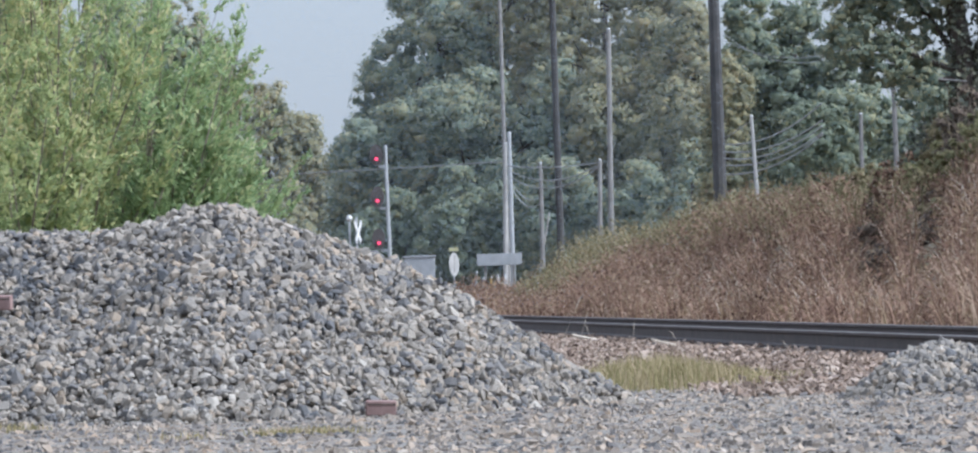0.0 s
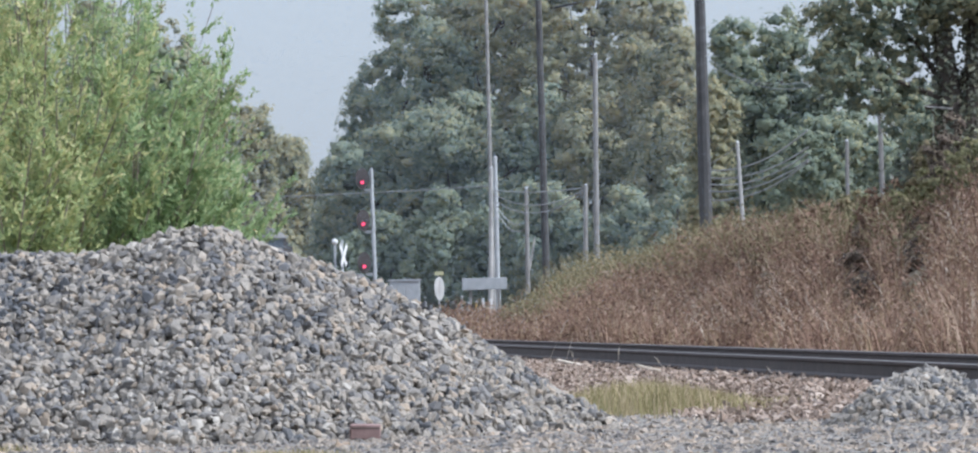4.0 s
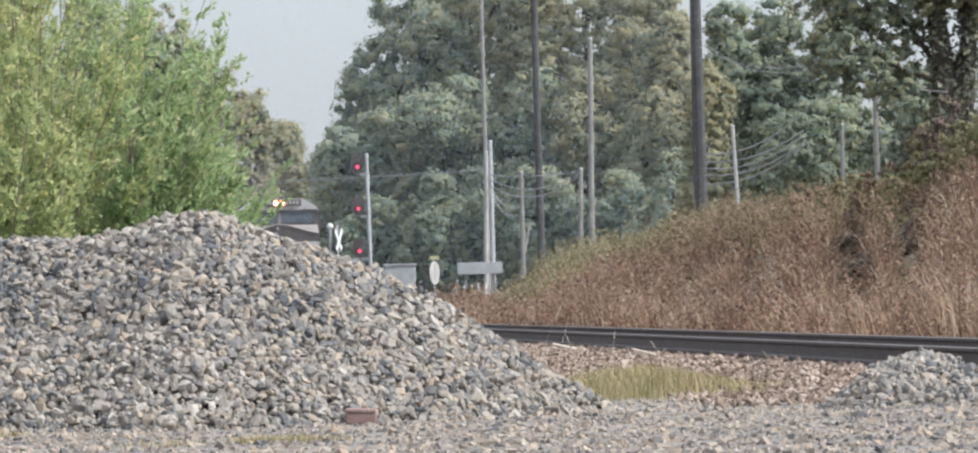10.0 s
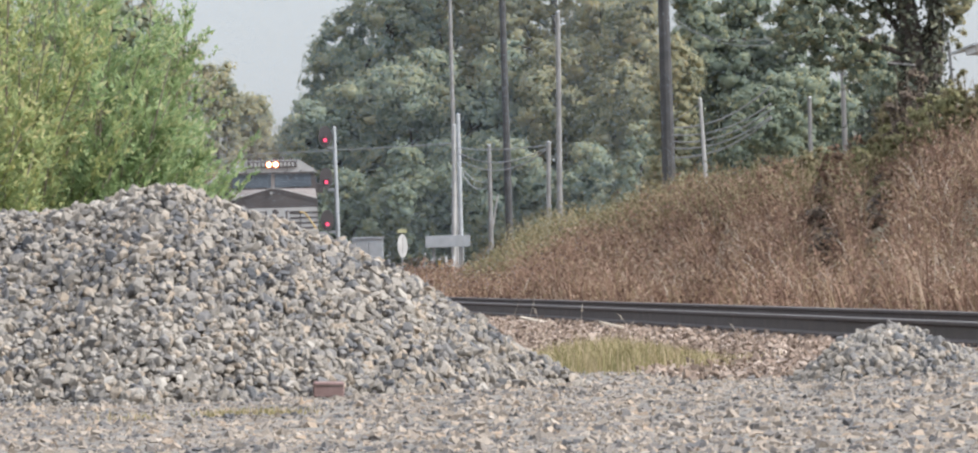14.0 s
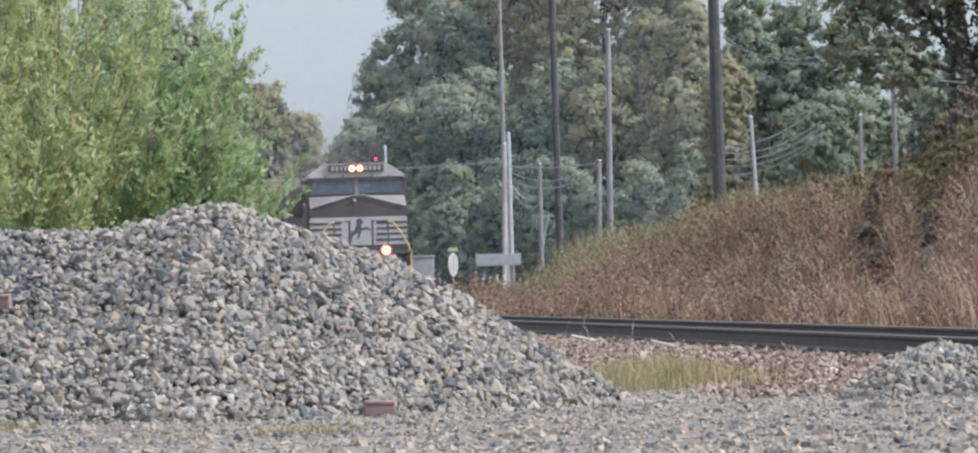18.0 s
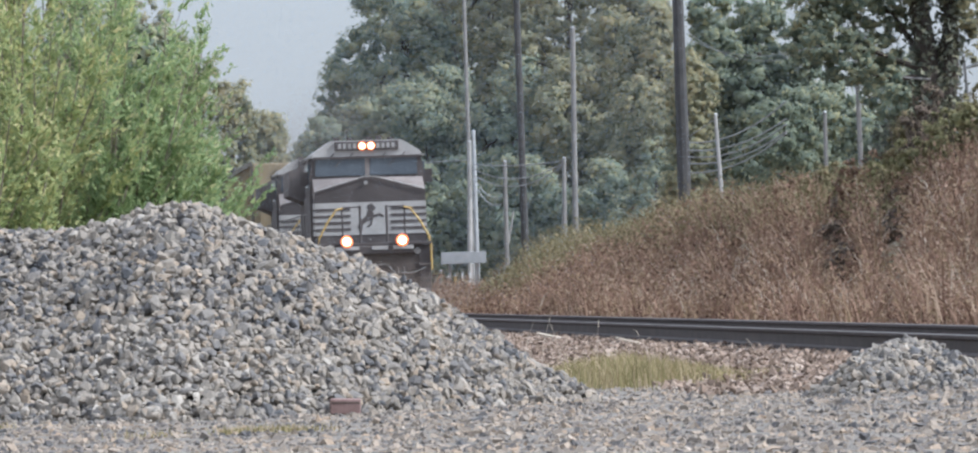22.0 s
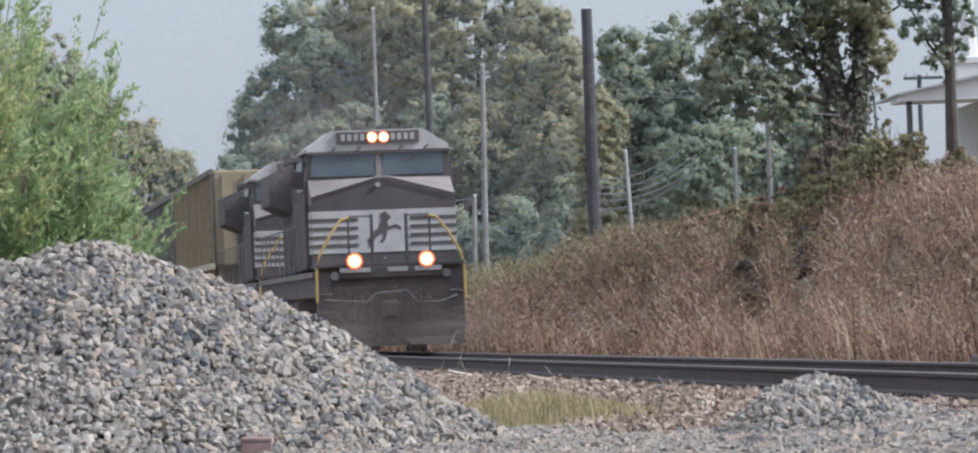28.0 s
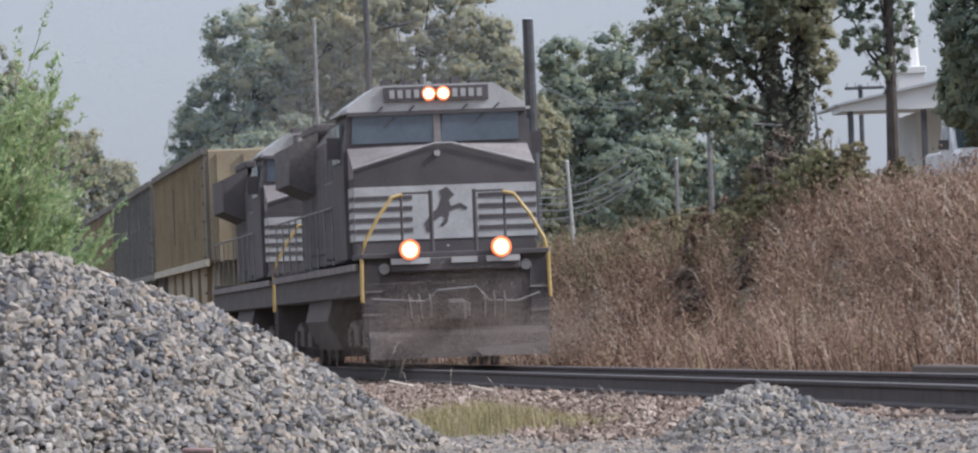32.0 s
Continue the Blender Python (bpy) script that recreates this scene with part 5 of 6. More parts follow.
def locomotive():
    e = thing("locomotive", (0, 0, 0), "black and white diesel freight locomotive with lamps lit", "locomotive", "locomotives")
    # pilot, coupler and frame
    part("underframe", boxed(-1.46, 1.46, 0.15, 21.6, 1.15, 1.62), M_UNDER, e, bevel=0.02)
    part("pilot", prismed([(-1.44, 0.45), (-1.44, 1.75), (1.44, 1.75), (1.44, 0.45)], 0.02, 0.16), M_UNDER, e, "sooty black pilot plate")
    bm = bmesh.new()
    prism(bm, [(-0.42, 0.16), (-0.30, 0.50), (0.05, 0.62), (0.05, 0.16)], -1.38, 1.38, "x")
    part("snow_plough", bm, M_UNDER, e, "scuffed grey plough")
    bm = bmesh.new()
    prism(bm, [(0.35, 0.165), (1.25, 0.165), (1.1, 0.33), (0.2, 0.30)], -0.435, -0.425)
    part("scrape", bm, M_DUST, e, "dusty scraped plate on the plough")
    part("anticlimber", boxed(-1.0, 1.0, -0.12, 0.05, 1.50, 1.72), M_BLACK, e, bevel=0.02)
    part("coupler", boxed(-0.17, 0.17, -0.55, 0.05, 0.74, 1.02), M_UNDER, e, bevel=0.04)
    part("knuckle", boxed(-0.24, 0.10, -0.75, -0.5, 0.70, 1.06), M_UNDER, e, bevel=0.06)
    part("uncoupling_lever", rodded([(-1.3, -0.06, 1.10), (-0.5, -0.12, 1.04), (-0.3, -0.2, 1.2), (0.3, -0.2, 1.24), (0.5, -0.12, 1.02), (0.95, -0.1, 1.00), (1.3, -0.06, 1.12)], 0.016, 0.016, 6), M_POLE_GREY, e, "bare steel lever")
    for s in (-1, 1):
        for k in range(3):
            x = s * (0.42 + 0.16 * k)
            part("air_hose", rodded([(x, 0.0, 1.15), (x, -0.14, 1.02), (x * 0.97, -0.16, 0.78), (x * 0.93, -0.08, 0.62)], 0.024, 0.024, 6), M_UNDER, e)
        lamp = part("ditch_light", rodded([(s * 0.71, -0.02, 1.84), (s * 0.71, -0.20, 1.84)], 0.17, 0.165, 18), M_BLACK, e)
        part("bowl", rodded([(s * 0.71, -0.19, 1.84), (s * 0.71, -0.21, 1.84)], 0.165, 0.16, 18), M_HALO, lamp, "reflector bowl glowing as the lamp's orange halo")
        part("reflector", rodded([(s * 0.71, -0.20, 1.84), (s * 0.71, -0.22, 1.84)], 0.13, 0.125, 18), M_GLOW, lamp, "reflector glowing as the lamp's inner halo")
        part("lens", rodded([(s * 0.71, -0.21, 1.84), (s * 0.71, -0.24, 1.84)], 0.096, 0.085, 18), M_LAMP, lamp, "glowing warm lens")
        part("ring_step", rodded([(s * 1.1, 0.0, 1.56), (s * 1.1, -0.05, 1.56)], 0.085, 0.085, 16), M_POLE_GREY, e)
        part("step_well", boxed(s * 1.30 - 0.14, s * 1.30 + 0.14, -0.02, 0.25, 0.45, 1.62), M_BLACK, e)
        for k in range(3):
            part("step", boxed(s * 1.30 - 0.15, s * 1.30 + 0.15, -0.05, 0.24, 0.48 + k * 0.36, 0.51 + k * 0.36), M_DUST, e)
    part("lamp_shelf", boxed(-1.0, -0.40, -0.18, -0.1, 1.62, 1.71), M_LOCO_WHITE, e, "white-edged shelf")
    part("lamp_shelf", boxed(0.48, 1.0, -0.18, -0.1, 1.62, 1.71), M_LOCO_WHITE, e, "white-edged shelf")
    part("number_plate", boxed(-0.06, 0.34, -0.16, -0.1, 1.62, 1.71), M_LOCO_WHITE, e, "small white plate")
    part("marker_lamp", rodded([(-0.10, 0.0, 1.89), (-0.10, -0.15, 1.89)], 0.018, 0.016, 10), M_POLE_PALE, e)
    part("front_deck", boxed(-1.46, 1.46, -0.10, 1.7, 1.72, 1.80), M_BLACK, e, bevel=0.01)
    # nose
    nose = part("nose", prismed([(-1.40, 1.80), (-1.43, 3.14), (-0.14, 3.50), (0.14, 3.50), (1.43, 3.14), (1.40, 1.80)], 1.6, 3.5), M_BLACK, e, "black nose with a peaked top")
    part("nose_roof_edge", rodded([(-1.43, 1.56, 3.16), (-0.14, 1.56, 3.52), (0.14, 1.56, 3.52), (1.43, 1.56, 3.16)], 0.014, 0.014, 6), M_POLE_PALE, nose, "thin white edge line")
    bm = bmesh.new()
    for x, y, z in [(-1.43, 1.606, 3.145), (-0.14, 1.606, 3.505), (0.14, 1.606, 3.505), (1.43, 1.606, 3.145), (1.43, 2.62, 3.50), (-1.43, 2.62, 3.50), (-1.43, 2.62, 3.0), (1.43, 2.62, 3.0), (-1.43, 1.63, 3.0), (1.43, 1.63, 3.0)]:
        bm.verts.new((x, y, z))
    bmesh.ops.convex_hull(bm, input=bm.verts)
    part("nose_top", bm, M_DUST, nose, "dusty sloping top of the nose")
    part("nose_band", boxed(-1.425, 1.425, 1.585, 1.605, 2.02, 2.86), M_LOCO_WHITE, nose, "broad white painted band")
    for s in (-1, 1):
        part("band_side", boxed(s * 1.425 - 0.015, s * 1.425 + 0.015, 1.6, 3.4, 2.02, 2.86), M_LOCO_WHITE, nose)
        for k in range(4):
            z = 2.14 + 0.17 * k
            part("stripe", boxed(min(s * 0.52, s * 1.43), max(s * 0.52, s * 1.43), 1.57, 1.585, z, z + 0.065), M_BLACK, nose, "black painted stripe")
            part("stripe", boxed(s * 1.445 - 0.008, s * 1.445 + 0.008, 1.6, 3.4, z, z + 0.065), M_BLACK, nose, "black painted stripe")
        part("rail_post", rodded([(s * 0.34, 0.0, 1.8), (s * 0.34, 0.0, 2.75)], 0.034, 0.034, 6), M_BLACK, e)
        part("rail_post", rodded([(s * 0.80, 0.0, 1.8), (s * 0.80, 0.0, 2.72)], 0.022, 0.022, 6), M_BLACK, e)
        part("rail_bar", rodded([(s * 0.34, 0.0, 2.72), (s * 0.80, 0.0, 2.72)], 0.02, 0.02, 6), M_BLACK, e)
        handrail(e, [(s * 0.78, -0.02, 2.70), (s * 0.95, -0.04, 2.66), (s * 1.18, -0.06, 2.35), (s * 1.40, -0.06, 1.95), (s * 1.45, -0.06, 1.70), (s * 1.46, -0.05, 1.05)], 0.030)
    # plain emblem on the white band: a dark rearing shape made of simple bars
    bm = bmesh.new()
    prism(bm, [(-0.30, 2.12), (-0.34, 2.26), (-0.22, 2.42), (-0.12, 2.50), (-0.06, 2.66), (-0.09, 2.77), (0.03, 2.83), (0.15, 2.70), (0.06, 2.62), (0.10, 2.48), (0.02, 2.40), (-0.10, 2.36), (-0.20, 2.28), (-0.22, 2.14)], 1.575, 1.585)
    prism(bm, [(0.07, 2.52), (0.24, 2.57), (0.35, 2.50), (0.32, 2.45), (0.22, 2.50), (0.08, 2.45)], 1.575, 1.585)
    prism(bm, [(-0.02, 2.40), (0.06, 2.42), (0.02, 2.26), (-0.06, 2.20), (-0.10, 2.23), (-0.03, 2.29)], 1.575, 1.585)
    part("emblem", bm, M_BLACK, nose, "dark rearing emblem")
    part("nose_lamp", rodded([(-0.1, 1.60, 3.36), (-0.1, 1.54, 3.36)], 0.05, 0.05, 10), M_POLE_PALE, nose)
    # cab
    cab = part("cab", prismed([(-1.50, 1.80), (-1.50, 3.55), (-1.40, 4.14), (1.40, 4.14), (1.50, 3.55), (1.50, 1.80)], 3.3, 5.9), M_BLACK, e, "black cab with dark windows")
    part("cab_roof", prismed([(-1.42, 4.10), (-1.42, 4.20), (-0.92, 4.53), (0.92, 4.53), (1.42, 4.20), (1.42, 4.10)], 3.24, 6.1), M_LOCO_WHITE, cab, "white roof with sloping shoulders")
    for x0, x1 in ((-1.36, -0.05), (0.06, 1.30)):
        wsh = part("windscreen", prismed([(x0, 3.62), (x0 + 0.03, 4.06), (x1, 4.06), (x1, 3.62)], 3.275, 3.30), M_GLASS, cab)
        part("wiper", rodded([((x0 + x1) / 2 + 0.1, 3.26, 4.09), ((x0 + x1) / 2 - 0.12, 3.25, 3.86)], 0.012, 0.01, 5), M_BLACK, wsh)
    for x in (-0.95, -0.45, 0.40, 0.90):
        part("wiper_arm", rodded([(x + 0.10, 3.225, 4.20), (x, 3.215, 4.11)], 0.016, 0.012, 5), M_BLACK, cab)
    part("window_post", boxed(-0.05, 0.06, 3.26, 3.30, 3.55, 4.12), M_DUST, cab, "dusty grey window post")
    part("brow", boxed(-1.42, 1.42, 3.22, 3.30, 4.06, 4.12), M_BLACK, cab)
    for s in (-1, 1):
        nb = part("number_board", boxed(s * 0.50 - 0.33, s * 0.50 + 0.33, 3.18, 3.25, 4.27, 4.50), M_BLACK, cab)
        for k in range(4):
            part("figure_bar", boxed(s * 0.50 - 0.24 + 0.13 * k, s * 0.50 - 0.16 + 0.13 * k, 3.17, 3.18, 4.32, 4.45), M_POLE_PALE, nb, "pale bar")
        hl = part("headlight", rodded([(s * 0.115, 3.26, 4.38), (s * 0.115, 3.17, 4.38)], 0.115, 0.112, 16), M_HALO, cab, "headlight bowl glowing as the lamp's halo")
        part("reflector", rodded([(s * 0.115, 3.18, 4.38), (s * 0.115, 3.16, 4.38)], 0.092, 0.088, 16), M_GLOW, hl, "reflector glowing as the lamp's inner halo")
        part("lens", rodded([(s * 0.115, 3.17, 4.38), (s * 0.115, 3.14, 4.38)], 0.070, 0.066, 16), M_LAMP, hl, "glowing warm lens")
        part("side_window", boxed(s * 1.49 - 0.03, s * 1.49 + 0.03, 3.7, 4.5, 3.35, 3.95), M_GLASS, cab)
        part("side_window", boxed(s * 1.49 - 0.03, s * 1.49 + 0.03, 4.65, 5.45, 3.35, 3.95), M_GLASS, cab)
        part("rain_strip", boxed(s * 1.45 - 0.06, s * 1.45 + 0.06, 3.4, 5.8, 4.10, 4.14), M_LOCO_WHITE, cab)
        part("mirror", boxed(s * 1.62 - 0.10, s * 1.62 + 0.10, 3.75, 3.80, 3.4, 3.75), M_BLACK, cab)
    part("headlight_case", boxed(-0.17, 0.17, 3.2, 3.3, 4.28, 4.50), M_BLACK, cab)
    for x, h in ((-0.75, 0.10), (-0.4, 0.08), (0.35, 0.12), (0.1, 0.09), (0.65, 0.07)):
        part("roof_horn", boxed(x - 0.07, x + 0.07, 3.5, 3.95, 4.53, 4.53 + h), M_BLACK, cab)
    part("antenna", rodded([(-0.45, 4.2, 4.53), (-0.45, 4.2, 4.80)], 0.015, 0.01, 5), M_BLACK, cab)
    cab.location.y, cab.location.z, nose.location.y = -0.95, -0.05, -0.28
    # long hood
    part("hood", prismed([(-0.95, 1.80), (-0.95, 3.95), (-0.70, 4.25), (0.70, 4.25), (0.95, 3.95), (0.95, 1.80)], 4.8, 20.9), M_BLACK, e, "long black engine hood")
    for s in (-1, 1):
        for k in range(12):
            part("hood_door", boxed(s * 0.96 - 0.02, s * 0.96 + 0.02, 6.4 + k * 1.0, 7.3 + k * 1.0, 2.0, 3.7), M_BLACK, e, bevel=0.01)
        part("blower_bulge", boxed(s * 1.15 - 0.25, s * 1.15 + 0.25, 6.0, 8.4, 1.80, 3.1), M_BLACK, e, bevel=0.03)
        part("walkway_edge", boxed(s * 1.50 - 0.02, s * 1.50 + 0.02, 0.3, 21.5, 1.55, 1.66), M_DUST, e, "dusty white walkway edge")
        part("radiator", prismed([(s * 0.9, 3.05), (s * 1.45, 3.30), (s * 1.45, 3.98), (s * 0.9, 4.22)], 16.6, 20.6), M_BLACK, e, "overhanging radiator wing")
        part("grab_rail", rodded([(s * 1.44, 6.0, 2.65), (s * 1.44, 13.5, 2.65), (s * 1.44, 21.2, 2.65)], 0.018, 0.018, 5), M_POLE_GREY, e)
        for k in range(9):
            part("stanchion", rodded([(s * 1.44, 6.2 + k * 1.85, 1.7), (s * 1.44, 6.2 + k * 1.85, 2.65)], 0.016, 0.016, 5), M_POLE_GREY, e)
    part("radiator_roof", boxed(-0.95, 0.95, 16.7, 20.5, 4.22, 4.38), M_BLACK, e, bevel=0.03)
    part("exhaust", boxed(-0.35, 0.35, 11.0, 12.2, 4.25, 4.42), M_BLACK, e, bevel=0.03)
    part("fuel_tank", prismed([(-1.35, 1.15), (-1.45, 0.8), (-1.2, 0.32), (1.2, 0.32), (1.45, 0.8), (1.35, 1.15)], 8.0, 13.6), M_UNDER, e)
    part("rear_plate", boxed(-1.44, 1.44, 21.6, 21.7, 0.45, 1.75), M_BLACK, e)
    part("rear_coupler", boxed(-0.17, 0.17, 21.6, 22.2, 0.74, 1.02), M_UNDER, e)
    bogie(e, 1.9, 3, 1.95)
    bogie(e, 15.3, 3, 1.95)
    return e


CAR = 27.4


def freight_car():
    e = thing("freight_car", (0, 0, 0), "long tall tan-yellow ribbed freight car, darker towards the ends", "freight car", "freight cars")
    H0, H1 = 2.32, 4.82
    part("body", boxed(-1.46, 1.46, 0.5, CAR - 0.5, H0, H1), M_TAN, e, bevel=0.03)
    for k in range(5):
        y = 4.2 + k * 4.1
        part("lower_bay", prismed([(y, H0), (y + 0.5, 0.95), (y + 2.6, 0.95), (y + 3.1, H0)], -1.36, 1.36, "x"), M_TAN, e)
    part("lower_body", boxed(-1.25, 1.25, 0.9, CAR - 0.9, 1.15, H0), M_TAN, e, "shaded tan lower side")
    for s in (-1, 1):
        for k in range(19):
            y = 0.6 + k * (CAR - 1.2) / 18
            part("rib", boxed(s * 1.50 - 0.045, s * 1.50 + 0.045, y - 0.06, y + 0.06, H0, H1), M_TAN, e)
        part("top_chord", boxed(s * 1.52 - 0.06, s * 1.52 + 0.06, 0.45, CAR - 0.45, H1 - 0.10, H1 + 0.05), M_TAN_DARK, e, "dark top edge")
        part("side_sill", boxed(s * 1.54 - 0.05, s * 1.54 + 0.05, 0.45, CAR - 0.45, H0 - 0.10, H0 + 0.06), M_TAN_PALE, e, "pale worn sill")
        part("end_panel", boxed(s * 1.48 - 0.03, s * 1.48 + 0.03, 0.5, 2.6, H0 + 0.06, H1 - 0.1), M_TAN_DARK, e, "dark blue-grey end panel")
        for k in range(4):
            y = 6.0 + k * 5.2
            part("slot", boxed(s * 1.485 - 0.02, s * 1.485 + 0.02, y, y + 0.22, H0 + 0.6, H1 - 0.5), M_UNDER, e, "dark narrow slot")
        for k in range(9):
            part("rung", boxed(s * 1.57 - 0.02, s * 1.57 + 0.02, 0.55, 0.95, 1.2 + k * 0.4, 1.24 + k * 0.4), M_UNDER, e)
    for y in (0.46, CAR - 0.46):
        for x in (-1.2, -0.6, 0.0, 0.6, 1.2):
            part("end_rib", boxed(x - 0.05, x + 0.05, y - 0.05, y + 0.05, H0, H1 - 0.1), M_TAN, e)
        part("end_beam", boxed(-1.4, 1.4, y - 0.1, y + 0.1, 0.9, 1.2), M_UNDER, e)
    part("centre_sill", boxed(-0.25, 0.25, -0.35, CAR + 0.35, 0.75, 1.05), M_UNDER, e)
    bogie(e, 1.2, 2, 1.78)
    bogie(e, CAR - 3.0, 2, 1.78)
    return e


loco_a = locomotive()
loco_b = copy_thing(loco_a, Matrix())
for o in loco_b.children_recursive:      # its lamps are out
    if o.name.split(".")[0] in ("lens", "bowl", "reflector", "headlight", "marker_lamp"):
        o.material_slots[0].link = "OBJECT"
        o.material_slots[0].material = M_GLASS
        tagged(o, "unlit lamp glass")
tagged(loco_b, "second black and white diesel locomotive coupled behind the first")
cars = [freight_car()]
for k in range(3):
    cars.append(copy_thing(cars[0], Matrix()))
for c in (cars[1], cars[3]):             # greyer than the others
    tagged(c, "long tall grey-brown ribbed freight car")
    for o in c.children_recursive:
        if o.material_slots and o.material_slots[0].material in (M_TAN, M_TAN_PALE):
            o.material_slots[0].link = "OBJECT"
            o.material_slots[0].material = M_TAN_GREY

# ---- dust and exhaust that travel with the train ----
M_DRIFT = material("dry brown dust", [(0.0, (0.34, 0.27, 0.215)), (1.0, (0.46, 0.38, 0.31))], 1.0, vary="island", scale=1, fine=20, bump=0, through_light=0.5, spec=0.0)
M_FUME = material("thin diesel fume", [(0.0, (0.24, 0.205, 0.185)), (1.0, (0.33, 0.29, 0.26))], 1.0, vary="island", scale=1, fine=20, bump=0, through_light=0.5, spec=0.0)


def drift(name, puffs, grain, mat, label, category):
    """A cloud of fine specks: puffs of (x, y, z, spread along x, y and z, count)."""
    p = np.concatenate([np.array((x, y, z)) + np.clip(rng.normal(size=(n, 3)), -2.2, 2.2) * np.array((a, b, c)) for x, y, z, a, b, c, n in puffs])
    p = p[p[:, 2] > 0.02]
    v, f = leaf_quads(p, grain * rng.uniform(0.6, 1.4, len(p)), 0.8)
    return tagged(quick_mesh(name, v, f, mat), label, category, kind="stuff")


dust = drift("dust_cloud", [(-0.9, -1.6, 0.55, 0.4, 0.8, 0.35, 24000), (0.2, -1.2, 0.8, 0.5, 0.5, 0.4, 20000), (1.0, -1.4, 0.45, 0.6, 0.8, 0.25, 22000), (1.9, 0.5, 0.6, 0.35, 1.5, 0.35, 12000), (-1.8, 1.5, 0.7, 0.3, 2.0, 0.4, 8000)], 0.0075, M_DRIFT, "thin brown dust whirled up round the locomotive's front", "dust")
fume = drift("exhaust_fume", [(-0.3, 11.0, 5.0, 0.6, 1.6, 0.45, 15000), (-1.2, 13.0, 4.9, 0.7, 2.0, 0.6, 15000), (-1.7, 9.0, 4.0, 0.3, 1.5, 0.6, 10000), (0.3, 12.0, 5.8, 0.8, 2.0, 0.6, 12000)], 0.0095, M_FUME, "thin brown exhaust drifting over the locomotive", "smoke")

# fine pale specks over the crossing stand in for light scattered by hazy air
M_HAZE = material("pale haze specks", [(0.0, (0.361, 0.428, 0.504)), (1.0, (0.446, 0.52, 0.594))], 1.0, vary="island", scale=1, fine=20, bump=0, through_light=0.5, spec=0.0)
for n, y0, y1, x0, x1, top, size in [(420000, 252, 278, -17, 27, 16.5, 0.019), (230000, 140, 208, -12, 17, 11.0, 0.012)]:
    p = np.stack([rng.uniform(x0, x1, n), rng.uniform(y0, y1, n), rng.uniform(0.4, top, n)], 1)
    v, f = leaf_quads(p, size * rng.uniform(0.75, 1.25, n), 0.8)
    tagged(quick_mesh("haze", v, f, M_HAZE), "fine blue-grey specks standing in for hazy air over the crossing", "haze", kind="stuff")

# ---- loose timber beyond the track ----
y = 63.8
beam = part("spare_tie", boxed(-0.12, 0.12, -4.0, 4.0, 0.0, 0.17), M_TIE, None, bevel=0.015)
tagged(beam, "long dark timber lying beside the far rail", "timber")
beam.matrix_basis = pose(track_x(y) + 1.95, y, rail_z(y) - 0.155, 0, 0, TRACK_TURN)
for x, y, ln, rz in [(2.14, 80, 0.34, 20), (1.35, 92, 0.4, -8)]:
    s = part("wood_scrap", boxed(-ln / 2, ln / 2, -0.05, 0.05, 0, 0.03), M_STRAW, None, bevel=0.006)
    tagged(s, "pale splinter of wood lying on the ballast", "wood scrap")
    s.matrix_basis = pose(x, y, gz(x, y) + 0.06, 6, 14, rz)

# ---- bricks ----
for x, y, z, rz in [(-0.79, 45.85, 0.07, 3.0), (-3.56, 46.93, 0.90, -8.0)]:
    b = part("brick", boxed(-0.108, 0.108, -0.05, 0.05, -0.052, 0.052), M_BRICK, None, bevel=0.006)
    tagged(b, "weathered red brick lying on the stone heap", "brick", "loose bricks")
    # thin dark bar on the face draws the shadow line near the top
    part("groove", boxed(-0.1, 0.1, -0.053, -0.049, 0.024, 0.032), M_BARK, b, "dark bar drawing the brick's shadow line")
    b.matrix_basis = pose(x, y, z, 4, 2, rz)

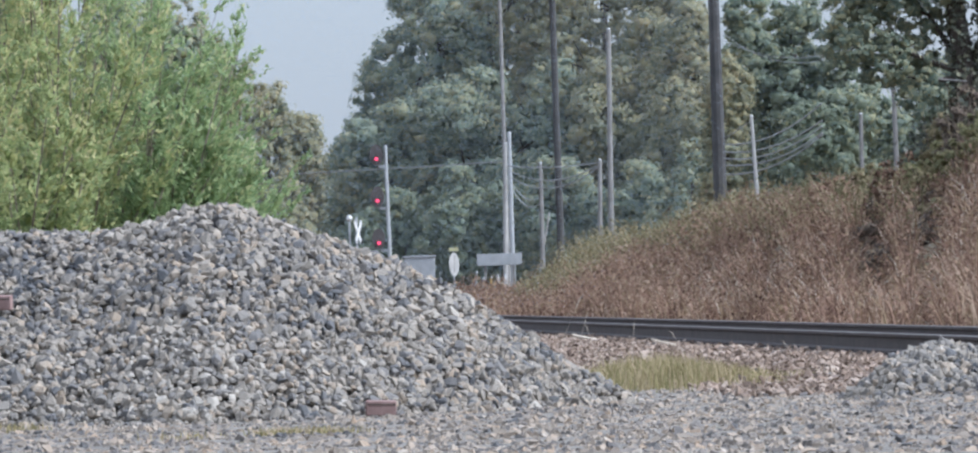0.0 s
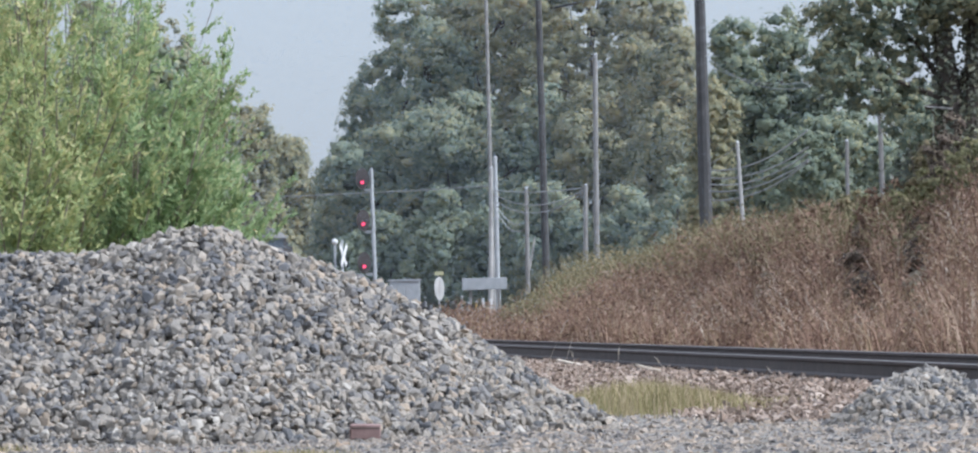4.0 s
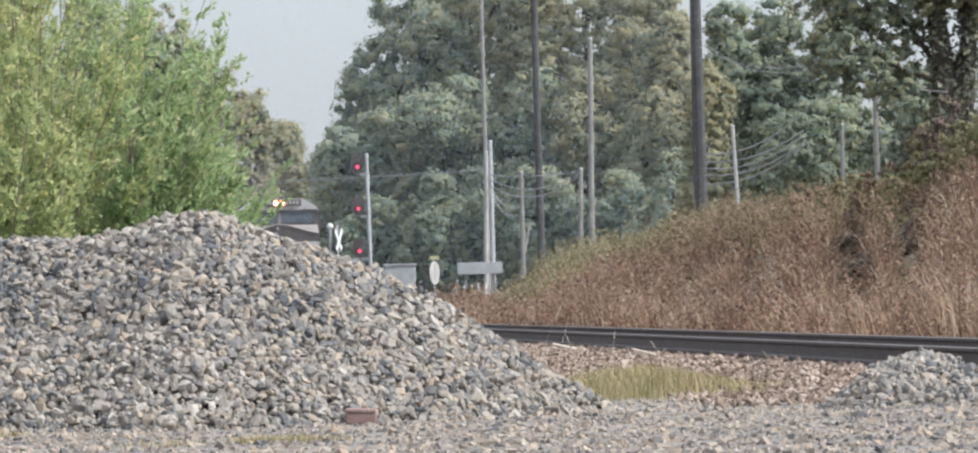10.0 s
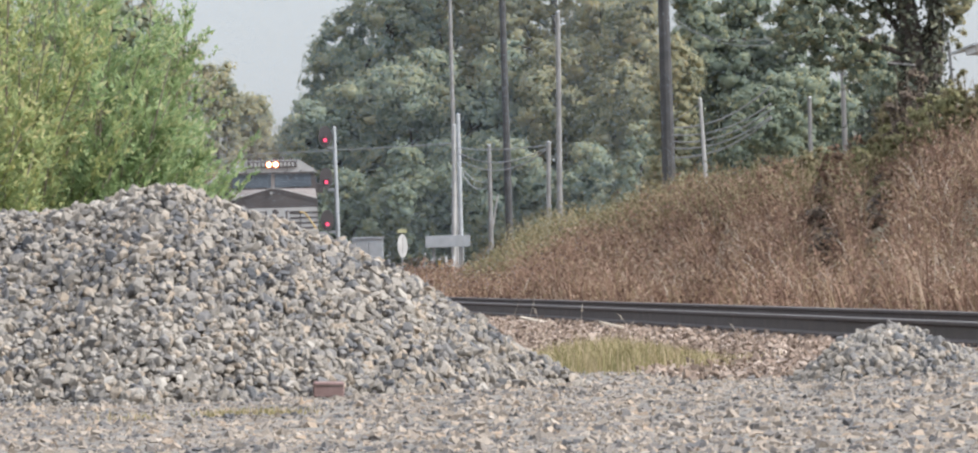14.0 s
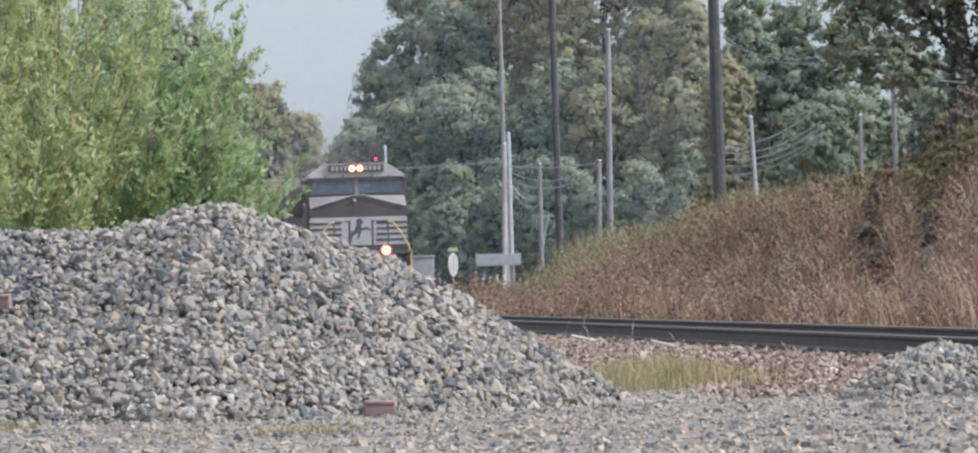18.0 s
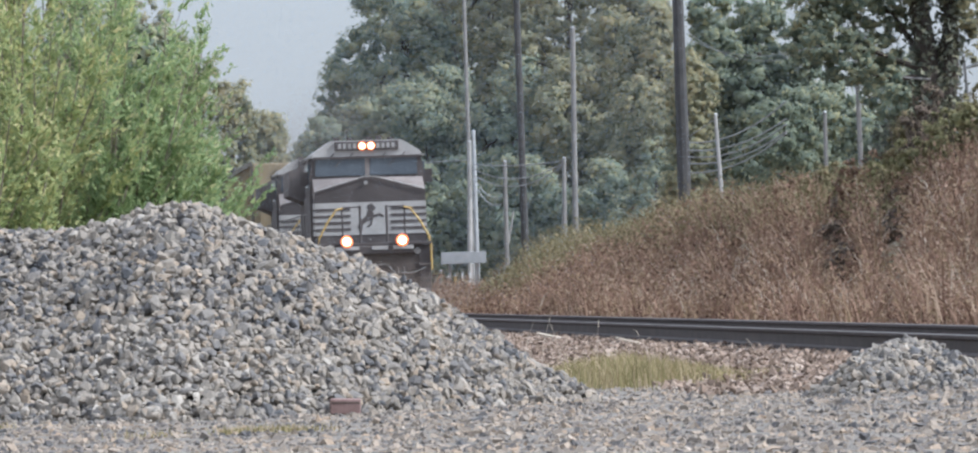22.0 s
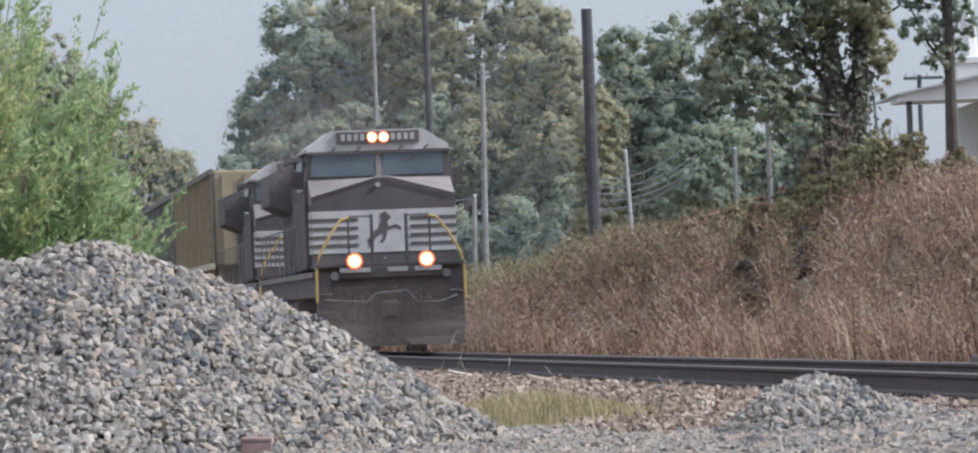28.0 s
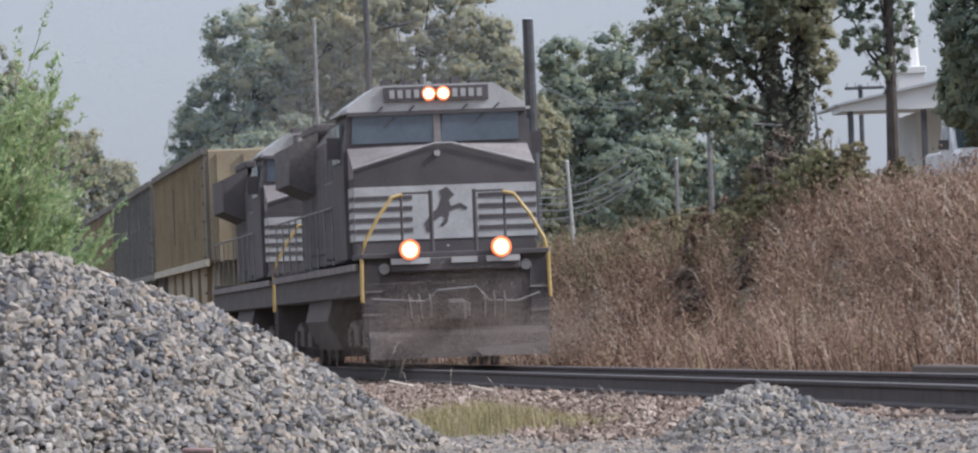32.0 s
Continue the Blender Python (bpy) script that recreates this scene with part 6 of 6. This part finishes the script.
# ---- pieces of the track and of the heap ----
bm = bmesh.new()
box(bm, -1.3, 1.3, -0.115, 0.115, -0.18, 0)
tie = part("tie", bm, M_TIE, track, bevel=0.012)
plate = part("tie_plate", boxed(-0.18, 0.18, -0.09, 0.09, 0, 0.02), M_RAIL, tie)
plate.location = (-0.7525, 0, 0)
plate2 = new("tie_plate", plate.data)
plate2.parent, plate2.location = tie, (0.7525, 0, 0)
tie.matrix_basis = pose(track_x(45), 45, rail_z(45) - 0.205, 0, 0, TRACK_TURN)
for k in range(1, 190):
    y = 45 + 0.52 * k
    o = tie.copy()
    scene.collection.objects.link(o)
    o.matrix_basis = pose(track_x(y) + random.uniform(-0.04, 0.04), y, rail_z(y) - 0.205, 0, 0, TRACK_TURN + random.uniform(-1, 1))
    for pl in (plate, plate2):
        c = pl.copy()
        scene.collection.objects.link(c)
        c.parent = o
shapes = []
for k in range(8):
    bm = bmesh.new()
    box(bm, -0.034, 0.034, -0.025, 0.025, -0.018, 0.018)
    for v in bm.verts:
        v.co = Vector((v.co.x * random.uniform(0.6, 1.25), v.co.y * random.uniform(0.6, 1.25), v.co.z * random.uniform(0.6, 1.3)))
    me = bpy.data.meshes.new("stone")
    bm.to_mesh(me)
    bm.free()
    me.materials.append(M_STONE_ONE)
    shapes.append(me)
for k in range(300):
    x, y = random.uniform(-4.2, 0.9), random.uniform(45.4, 47.9)
    z = float(pile_z(x, y))
    if z < 0.02:
        y = 47.6
        z = float(pile_z(x, y))
    s = new("stone", random.choice(shapes))
    s.parent = pile
    s.matrix_basis = pose(x, y, z + 0.015, random.uniform(0, 360), random.uniform(0, 360), random.uniform(0, 360))


# ---- movement ----
def motions():
    back = math.cos(radians(TRACK_TURN))
    offsets = [(loco_a, 0.0), (dust, 0.0), (fume, 0.0), (loco_b, 22.3)] + [(c, 44.2 + k * (CAR + 0.9)) for k, c in enumerate(cars)]
    for ob, off in offsets:
        rows = []
        for t, d in TRAIN:
            y = d - 2.25 + off * back
            rows.append((t, pose(track_x(y), y, rail_z(y), 0, 0, TRACK_TURN)))
        walk(ob, rows)

    drive = [(0.0, 203.0), (28.6, 203.0), (29.2, 201.0), (29.8, 192.0), (30.4, 176.0), (30.7, 168.0), (31.0, 159.4), (31.5, 150.0), (32.0, 138.9)]
    walk(truck, [(t, pose(road_x(y - 1.7) + 0.14, y - 1.7, road_z(y - 1.7), 0, 0, 2.4)) for t, y in drive])


motions()
